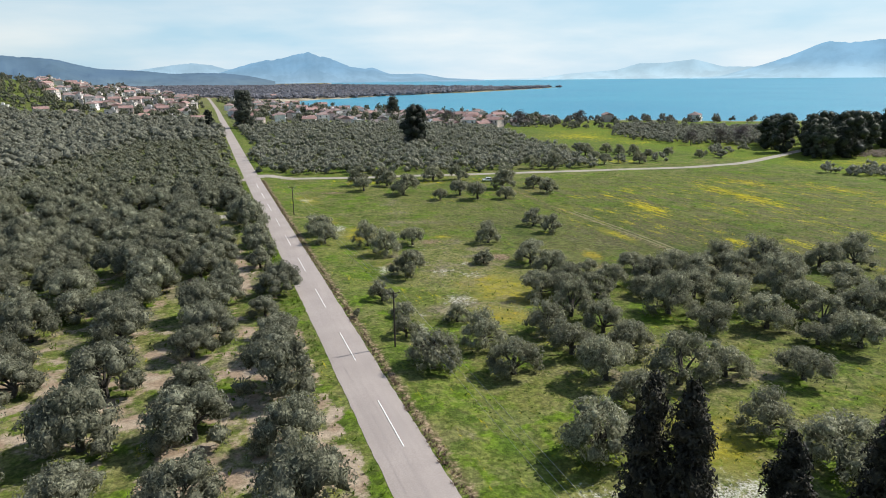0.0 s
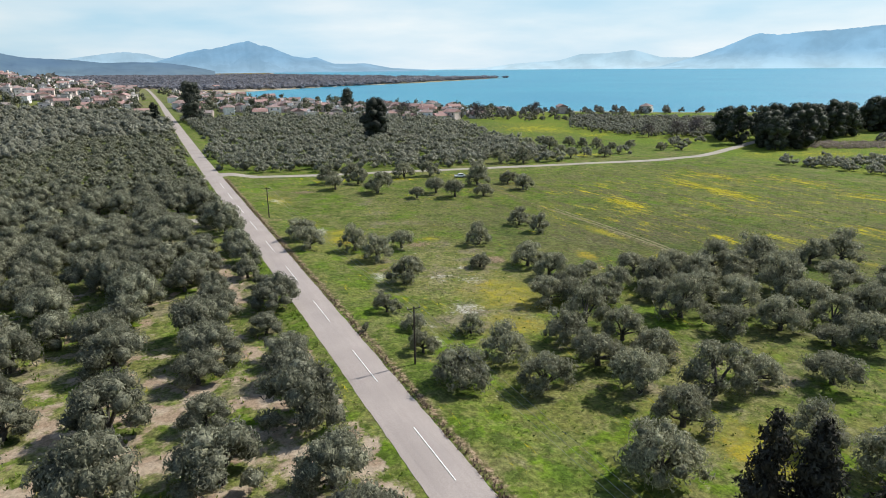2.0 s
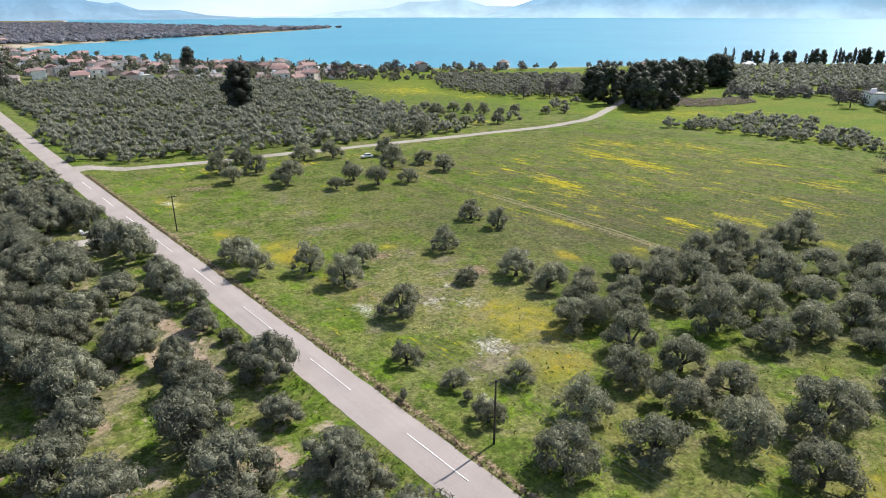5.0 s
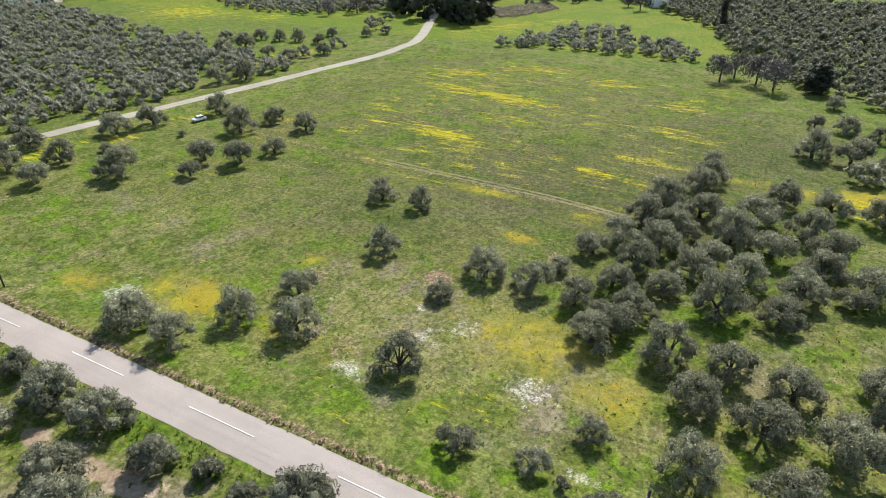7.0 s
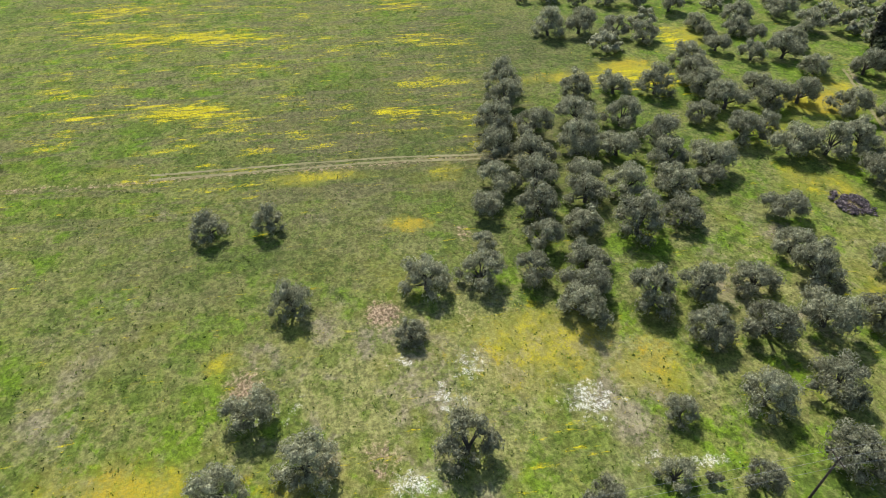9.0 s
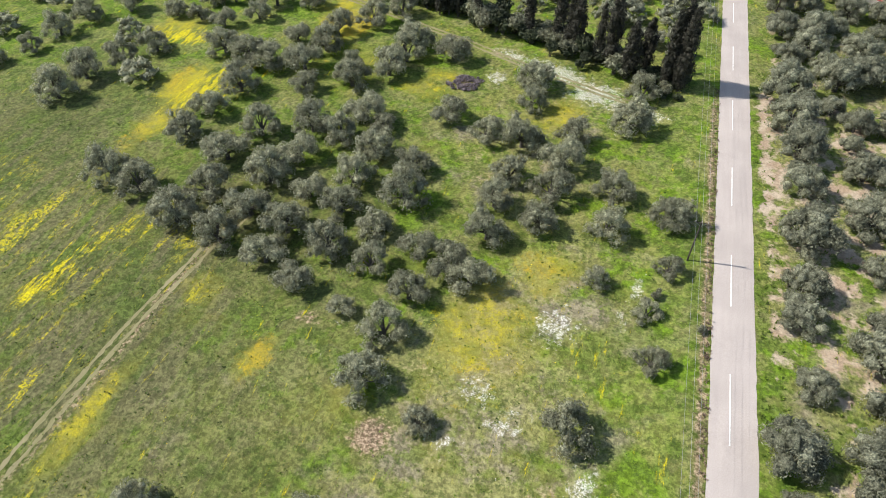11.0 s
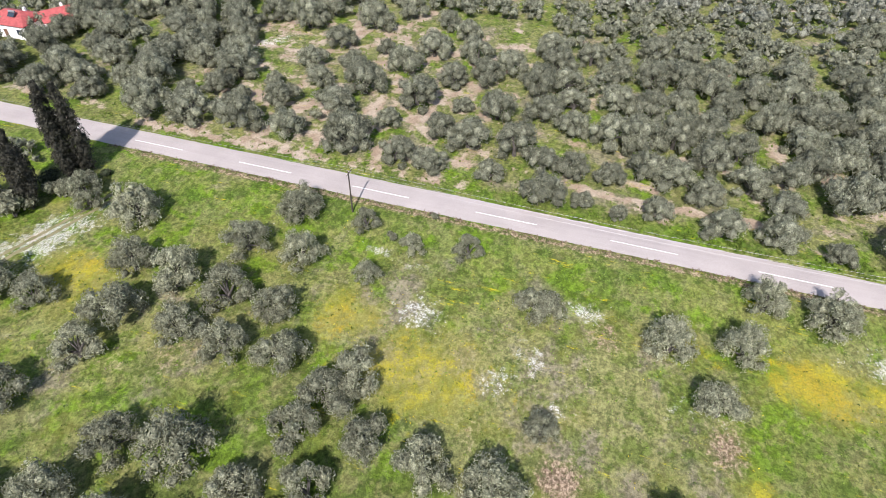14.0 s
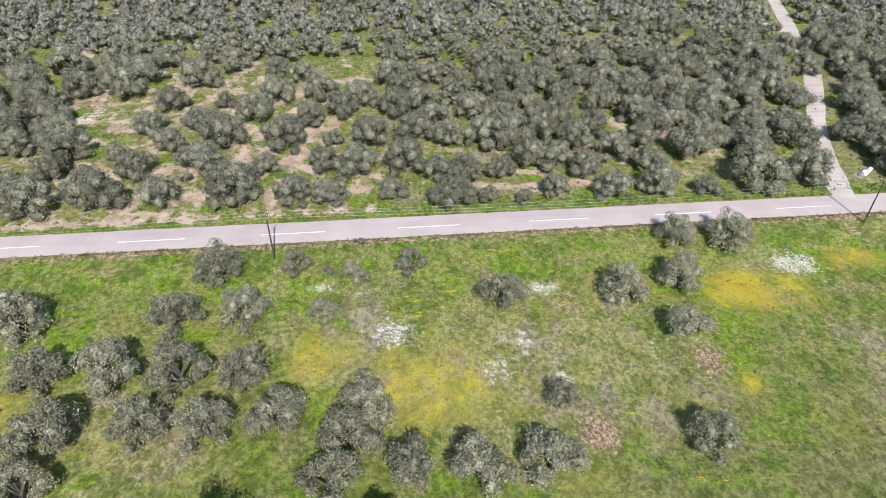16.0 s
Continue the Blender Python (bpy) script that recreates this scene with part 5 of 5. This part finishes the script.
def house(w, d, storeys, roof, wall, tile, name="house"):
    root = new(name)
    h = 3.1 * storeys + 0.4
    part("wall", box(bmesh.new(), (w, d, h + 1.5), (0, 0, h / 2 - 0.75), 0, 0.03), wall, root)
    if roof == "flat":
        bm = box(bmesh.new(), (w + 0.6, d + 0.6, 0.22), (0, 0, h + 0.11))
        for s in (-1, 1):
            box(bm, (w + 0.6, 0.18, 0.5), (0, s * (d / 2 + 0.21), h + 0.45))
            box(bm, (0.18, d + 0.24, 0.5), (s * (w / 2 + 0.21), 0, h + 0.45))
        top = part("roof", bm, tile, root)
        part("stair_head", box(bmesh.new(), (2.4, 2.6, 2.3), (w * 0.2, d * 0.1, h + 1.35)), wall, root)
    else:
        top = part("roof", pitched(w, d, h + 0.02, d * 0.24, 0.5, roof == "hip"), tile, root)
        part("chimney", box(bmesh.new(), (0.6, 0.6, 1.6), (w * 0.22, d * 0.15, h + d * 0.2)), wall, top)
    n = 2 if w < 11.5 else 3
    for s in range(storeys):
        z = 1.6 + 3.1 * s
        for side in (-1, 1):
            for i in range(n):
                x = -w / 2 + (i + 0.5) * w / n
                if s == 0 and side == -1 and i == n // 2:
                    part("door", box(bmesh.new(), (1.1, 0.16, 2.2), (x, side * d / 2, 1.1)), TIMBER, root)
                    continue
                part("window", box(bmesh.new(), (1.3, 0.12, 1.4), (x, side * (d / 2 + 0.01), z + 0.1)), GLASS, root)
    if storeys > 1:
        part("balcony", box(bmesh.new(), (w * 0.55, 1.5, 0.18), (0, -d / 2 - 0.74, 3.25)), wall, root)
        part("balcony_wall", box(bmesh.new(), (w * 0.55, 0.12, 0.9), (0, -d / 2 - 1.42, 3.79)), wall, root)
    return root


STYLES = [(12, 9, 1, "gable", PLASTER[0], TILE[0]), (11, 10, 2, "hip", PLASTER[2], TILE[1]), (14, 9, 1, "hip", PLASTER[1], TILE[2]), (10, 8.5, 2, "flat", PLASTER[0], SLAB),
          (13, 10, 1, "flat", PLASTER[2], SLAB), (9, 8, 1, "gable", PLASTER[3], TILE[3]), (12, 9, 2, "gable", PLASTER[4], TILE[0])]
WORDS = ["cream one-storey house with a red tiled roof", "white two-storey house with a red hipped roof", "ochre one-storey house with a hipped tile roof", "cream two-storey house with a flat concrete roof",
         "white one-storey house with a flat roof", "brown stone cottage with a weathered tile roof", "pink two-storey house with a red gable roof"]
protos = [None] * len(STYLES)
homes = []


def home(x, y, k, turn):
    global protos
    m = Matrix.Translation((x, y, lie(x, y))) @ Matrix.Rotation(turn, 4, "Z")
    if protos[k] is None:
        protos[k] = house(*STYLES[k])
        t = protos[k]
        t.matrix_basis = m
    else:
        t = copy_thing(protos[k], m)
    homes.append((x, y))
    return tagged(t, WORDS[k] + " in the village", "house", "village houses")


QUARTERS = [([(26, 600), (110, 600), (135, 640), (190, 700), (150, 860), (100, 960), (30, 980)], 96), ([(-10, 690), (-10, 1000), (-150, 1030), (-215, 985), (-185, 880), (-100, 700)], 120),
            ([(95, 560), (150, 545), (205, 495), (250, 490), (330, 560), (280, 630), (220, 730), (135, 640)], 62), ([(-215, 985), (-150, 1030), (-10, 1000), (-10, 1150), (-230, 1120)], 40)]
hr = np.random.default_rng(5)
for ring, count in QUARTERS:
    lo, hi = np.min(ring, axis=0), np.max(ring, axis=0)
    made = tries = 0
    while made < count and tries < 4000:
        tries += 1
        x, y = lo + (hi - lo) * hr.random(2)
        if not inside(x, y, ring) or inland(np.array([x]), np.array([y]))[0] < 22 or near_line(x, y, MAIN, 12) or any(math.hypot(x - a, y - b) < 10.8 for a, b in homes):
            continue
        home(x, y, int(hr.integers(len(STYLES))), hr.choice([0, 1.57, 3.14, 4.71]) + hr.normal() * 0.25)
        made += 1
for k, (x, y) in enumerate(((-5, 622), (-30, 638), (-52, 652), (-80, 666), (-112, 682), (-142, 696), (-178, 712))):
    home(x, y, (0, 4, 2, 3, 5, 0, 4)[k], 0.2 * (k % 3))
for k, (x, y) in enumerate(((430, 482), (545, 402), (360, 520), (160, 1330), (235, 1385), (300, 1420), (130, 1300))):
    home(x, y, (1, 0, 6, 2)[k % 4], 0.6 + 0.3 * (k % 3))
tagged(settle(house(11, 9, 1, "gable", BLUE_WALL, TILE[1]), 128, 600, 0, 0.3), "bright blue house with a tiled roof", "house", "village houses")
tagged(settle(house(13, 9, 2, "flat", PLASTER[2], SLAB), 413, 163, 0, 0.6), "white and blue two-storey house with a flat roof", "house")
tagged(settle(house(15, 11, 1, "hip", PLASTER[2], WHITE_SHEET), 622, 335, 0, 0.5), "long low house with a white hipped roof", "house")


def shed(w, d, h, name="shed"):
    root = new(name)
    part("wall", box(bmesh.new(), (w, 0.15, h), (0, d / 2, h / 2)), WHITE_SHEET, root)
    part("side_wall", box(bmesh.new(), (0.15, d - 0.3, h), (w / 2, 0, h / 2)), PLASTER[0], root)
    part("side_wall", box(bmesh.new(), (0.15, d - 0.3, h), (-w / 2, 0, h / 2)), PLASTER[0], root)
    for x in (-w / 2, 0, w / 2):
        part("post", box(bmesh.new(), (0.14, 0.14, h), (x, -d / 2, h / 2)), STEEL, root)
    part("roof", box(bmesh.new(), (w * 0.55, d + 0.6, 0.08), (w * 0.25, 0, h + 0.06)), RED_SHEET, root, "red sheet roof")
    part("roof", box(bmesh.new(), (w * 0.5, d + 0.6, 0.08), (-w * 0.28, 0, h + 0.05)), WHITE_SHEET, root, "white sheet roof")
    return root


farm = tagged(settle(house(12, 8, 1, "hip", PLASTER[2], RED_SHEET, "farmhouse"), -16.5, -25, 5, 1.6), "low white farmhouse with a bright red roof and solar heater", "house")
heater = part("solar_panel", box(bmesh.new(), (1.9, 0.08, 1.2), (0, 0, 0), 0, 0.01), GLASS, farm, "dark blue solar panel")
heater.matrix_basis = Matrix.Translation((1.5, -2.0, 5.2)) @ Matrix.Rotation(radians(-45), 4, "X")
part("water_tank", tube(bmesh.new(), (0.6, -1.5, 5.75), (2.4, -1.5, 5.75), 0.25, 0.25, 12), STEEL, farm, "shiny steel water tank")
tagged(settle(house(7.5, 7, 1, "gable", PLASTER[0], RED_SHEET, "annex"), -21.5, -16.5, 5, 2.57), "low annex with a red sheet roof beside the farmhouse", "house")
tagged(settle(shed(5.0, 3.5, 2.4), -27, -11, 5, 2.57), "small open shed with a red and white sheet roof", "shed")
tagged(settle(shed(26, 6, 2.6, "pergola"), 341, 453, 0, -0.6), "long low open shelter by the shore", "shelter")
tagged(settle(shed(8, 5, 3.4), -102, 433, 0, 0.4), "small shed with a bright red roof in the grove", "shed")


# ---- car ----
def car():
    root = new("car")
    paint = plain("white_paint", (0.76, 0.76, 0.75), 0.3, 0.06)
    rubber = plain("tyre_rubber", (0.025, 0.025, 0.025), 0.9, 0.2)
    bm = box(bmesh.new(), (4.3, 1.75, 0.62), (0, 0, 0.72), 0, 0.12)
    part("body", bm, paint, root)
    cab = bmesh.new()
    made = box(cab, (2.5, 1.55, 0.62), (-0.35, 0, 1.32), 0, 0.0)
    for v in cab.verts:
        if v.co.z > 1.4:
            v.co.x = -0.35 + (v.co.x + 0.35) * 0.74
            v.co.y *= 0.86
    bmesh.ops.bevel(cab, geom=list(cab.edges), offset=0.05, segments=1, affect="EDGES", profile=0.5)
    cabin = part("cabin", cab, paint, root)
    for s in (-1, 1):
        part("side_window", box(bmesh.new(), (1.8, 0.05, 0.36), (-0.35, s * 0.735, 1.33)), GLASS, cabin)
    part("windscreen", box(bmesh.new(), (0.06, 1.25, 0.38), (0.79, 0, 1.33)), GLASS, cabin)
    part("rear_window", box(bmesh.new(), (0.06, 1.25, 0.38), (-1.49, 0, 1.33)), GLASS, cabin)
    for x in (-1.35, 1.35):
        for y in (-0.8, 0.8):
            wheel = part("wheel", tube(bmesh.new(), (x, y - 0.1, 0.33), (x, y + 0.1, 0.33), 0.33, 0.33, 16), rubber, root)
            part("rim", tube(bmesh.new(), (x, y * 1.13 - 0.03, 0.33), (x, y * 1.13 + 0.03, 0.33), 0.2, 0.2, 12), STEEL, wheel)
    for y in (-0.62, 0.62):
        part("headlight", box(bmesh.new(), (0.06, 0.34, 0.16), (2.14, y, 0.82)), GLASS, root)
        part("bumper", box(bmesh.new(), (0.08, 0.6, 0.14), (2.16, y * 0.55, 0.5)), rubber, root)
    return root


tagged(settle(car(), 104.4, 230.5, 0, 2.95), "white off-road car parked on grass by the lane", "car")


def scrap():
    root = new("scrap_metal")
    r = np.random.default_rng(9)
    for k, (x, y, m) in enumerate(((0, 0, WHITE_SHEET), (0.9, 0.5, STEEL), (-0.9, -0.3, WHITE_SHEET), (-1.6, 0.4, STEEL), (1.7, -0.2, WHITE_SHEET))):
        bm = box(bmesh.new(), (1.2, 0.7, 0.35), (0, 0, 0), 0, 0.06)
        bmesh.ops.rotate(bm, verts=bm.verts, matrix=Euler((r.normal() * 0.5, r.normal() * 0.3, r.random() * 3)).to_matrix())
        bmesh.ops.translate(bm, verts=bm.verts, vec=(x, y, 0.3))
        part("sheet", bm, m, root)
    return root


tagged(settle(scrap(), 5.6, 197.5, 0, 2.2), "pile of white and grey scrap metal by the gravel track", "scrap")


# ---- far woods, plain and mountains ----
def wood(name, ring, pitch, radius, label, leaf, count, size, seed, tall=1.0, keep=1.0, core=0.75):
    return grove(name, ring, pitch, radius, label, leaf, count, size, seed, 0.2, [(MAIN, 14)], keep, tall, 0.4, 5.0, core)


placed.extend((x, y, 8) for x, y in homes)
wood("far_wood", [(60, 1260), (250, 1330), (640, 1560), (1000, 1800), (1100, 1850), (980, 1930), (800, 2450), (620, 3200), (-600, 3900), (-700, 1900), (-200, 1300)], 25, 8.5, "haze-tinted blue-grey winter woods on the plain beyond the bay", HAZY_WINTERWOOD, 10, 2.0, 51, 0.5, 0.9, 0.9)
wood("far_wood", [(60, 1240), (250, 1330), (640, 1560), (1000, 1790), (1000, 1850), (600, 1680), (200, 1430), (20, 1330)], 15, 6.5, "haze-tinted blue-grey trees along the far beach", HAZY_WINTERWOOD, 40, 1.7, 52, 0.75, 0.6)
wood("village_trees", [(26, 600), (135, 620), (215, 490), (330, 555), (280, 640), (150, 860), (30, 1000), (-330, 1000), (-330, 860), (-120, 680)], 17, 4.2, "grey-green trees among the village houses", VILLAGE_GREEN, 50, 0.9, 53, 1.35, 0.85)
wood("hillside_trees", [(-120, 680), (-330, 860), (-360, 1120), (-700, 1250), (-800, 760), (-420, 520), (-330, 760)], 30, 4.5, "dark trees and hedges on the green hillside", SHRUB, 40, 1.4, 54, 1.2, 0.5)
wood("hillside_trees", [(-700, 1200), (-100, 1120), (-150, 1350), (-600, 2000), (-900, 1900)], 34, 8, "woods behind the village", FARWOOD, 40, 2.4, 55, 0.9, 0.8)
wood("shore_trees", [(225, 500), (262, 480), (330, 505), (420, 470), (560, 395), (610, 370), (620, 390), (480, 462), (380, 540), (330, 575)], 12, 3.4, "grey bushes and low trees along the shore", FARWOOD, 90, 0.8, 56, 1.25, 0.85)
wood("hedge_trees", [(225, 500), (300, 440), (345, 470), (400, 440), (420, 470), (330, 505), (262, 480)], 11, 3.0, "grey-green scrub before the shore", OLIVE_DARK, 90, 0.9, 57, 1.0, 0.5)
REED = leaf_material("dry_reeds", (0.260, 0.205, 0.165), (0.400, 0.330, 0.275), 0.3, 0.2, 2.0)
REEDS = [(318, 238), (350, 256), (394, 230), (374, 212), (332, 224)]
wood("reed_bed", REEDS, 2.6, 1.5, "pale brown reed bed at the meadow's edge", REED, 40, 0.5, 58, 0.6)
wood("hedge_trees", [(372, 246), (440, 262), (560, 150), (480, 118), (400, 162), (420, 190)], 10, 3.6, "grey-brown hedges and bushes between far fields", FARWOOD, 90, 0.9, 59, 1.0, 0.55)


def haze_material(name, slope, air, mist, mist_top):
    """Distant slopes: the glow of kilometres of bright hazy air is emitted by their surface."""
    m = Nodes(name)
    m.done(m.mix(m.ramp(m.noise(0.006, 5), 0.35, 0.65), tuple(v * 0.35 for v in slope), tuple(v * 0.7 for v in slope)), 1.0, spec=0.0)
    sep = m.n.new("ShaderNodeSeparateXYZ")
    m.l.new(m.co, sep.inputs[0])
    # painted haze: mist colour at the foot, air colour on the heights
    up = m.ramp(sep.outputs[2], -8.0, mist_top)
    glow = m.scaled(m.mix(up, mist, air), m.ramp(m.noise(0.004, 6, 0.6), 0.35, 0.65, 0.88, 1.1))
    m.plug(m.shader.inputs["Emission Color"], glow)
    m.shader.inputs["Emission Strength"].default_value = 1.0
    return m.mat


def ridge(crest, far, deep, material, label, seed):
    """A mountain chain: crest holds the bearing and the rise, in degrees, of its skyline."""
    crest = np.array(crest, float)
    n, rows = 260, 12
    az = np.linspace(crest[0, 0], crest[-1, 0], n)
    el = np.interp(az, crest[:, 0], crest[:, 1])
    k = np.array([0.25, 0.5, 0.25])
    for _ in range(2):
        el[1:-1] = np.convolve(el, k, "valid")
    verts = []
    for j in range(rows + 1):
        f = j / rows
        for i in range(n):
            d = far - deep * (1 - f)
            b = radians(az[i])
            top = 38.5 + far * math.tan(radians(el[i])) + 8
            rough = noise.fractal(Vector((az[i] * 0.55, f * 3.0, seed)), 0.9, 2.1, 6)
            z = -10 + top * (f ** 1.3) * (1 + 0.0 * f) + rough * top * 0.22 * math.sin(math.pi * f) + noise.fractal(Vector((az[i] * 2.3, 0, seed + 5)), 0.9, 2.0, 5) * top * 0.025 * f
            verts.append((d * math.sin(b), d * math.cos(b), z))
    idx = np.arange((rows + 1) * n).reshape(rows + 1, n)
    faces = np.stack([idx[:-1, :-1], idx[:-1, 1:], idx[1:, 1:], idx[1:, :-1]], axis=-1).reshape(-1, 4)
    return tagged(part("backdrop", smooth(mesh_of("backdrop", verts, faces, material))), label, "mountains", kind="structure")


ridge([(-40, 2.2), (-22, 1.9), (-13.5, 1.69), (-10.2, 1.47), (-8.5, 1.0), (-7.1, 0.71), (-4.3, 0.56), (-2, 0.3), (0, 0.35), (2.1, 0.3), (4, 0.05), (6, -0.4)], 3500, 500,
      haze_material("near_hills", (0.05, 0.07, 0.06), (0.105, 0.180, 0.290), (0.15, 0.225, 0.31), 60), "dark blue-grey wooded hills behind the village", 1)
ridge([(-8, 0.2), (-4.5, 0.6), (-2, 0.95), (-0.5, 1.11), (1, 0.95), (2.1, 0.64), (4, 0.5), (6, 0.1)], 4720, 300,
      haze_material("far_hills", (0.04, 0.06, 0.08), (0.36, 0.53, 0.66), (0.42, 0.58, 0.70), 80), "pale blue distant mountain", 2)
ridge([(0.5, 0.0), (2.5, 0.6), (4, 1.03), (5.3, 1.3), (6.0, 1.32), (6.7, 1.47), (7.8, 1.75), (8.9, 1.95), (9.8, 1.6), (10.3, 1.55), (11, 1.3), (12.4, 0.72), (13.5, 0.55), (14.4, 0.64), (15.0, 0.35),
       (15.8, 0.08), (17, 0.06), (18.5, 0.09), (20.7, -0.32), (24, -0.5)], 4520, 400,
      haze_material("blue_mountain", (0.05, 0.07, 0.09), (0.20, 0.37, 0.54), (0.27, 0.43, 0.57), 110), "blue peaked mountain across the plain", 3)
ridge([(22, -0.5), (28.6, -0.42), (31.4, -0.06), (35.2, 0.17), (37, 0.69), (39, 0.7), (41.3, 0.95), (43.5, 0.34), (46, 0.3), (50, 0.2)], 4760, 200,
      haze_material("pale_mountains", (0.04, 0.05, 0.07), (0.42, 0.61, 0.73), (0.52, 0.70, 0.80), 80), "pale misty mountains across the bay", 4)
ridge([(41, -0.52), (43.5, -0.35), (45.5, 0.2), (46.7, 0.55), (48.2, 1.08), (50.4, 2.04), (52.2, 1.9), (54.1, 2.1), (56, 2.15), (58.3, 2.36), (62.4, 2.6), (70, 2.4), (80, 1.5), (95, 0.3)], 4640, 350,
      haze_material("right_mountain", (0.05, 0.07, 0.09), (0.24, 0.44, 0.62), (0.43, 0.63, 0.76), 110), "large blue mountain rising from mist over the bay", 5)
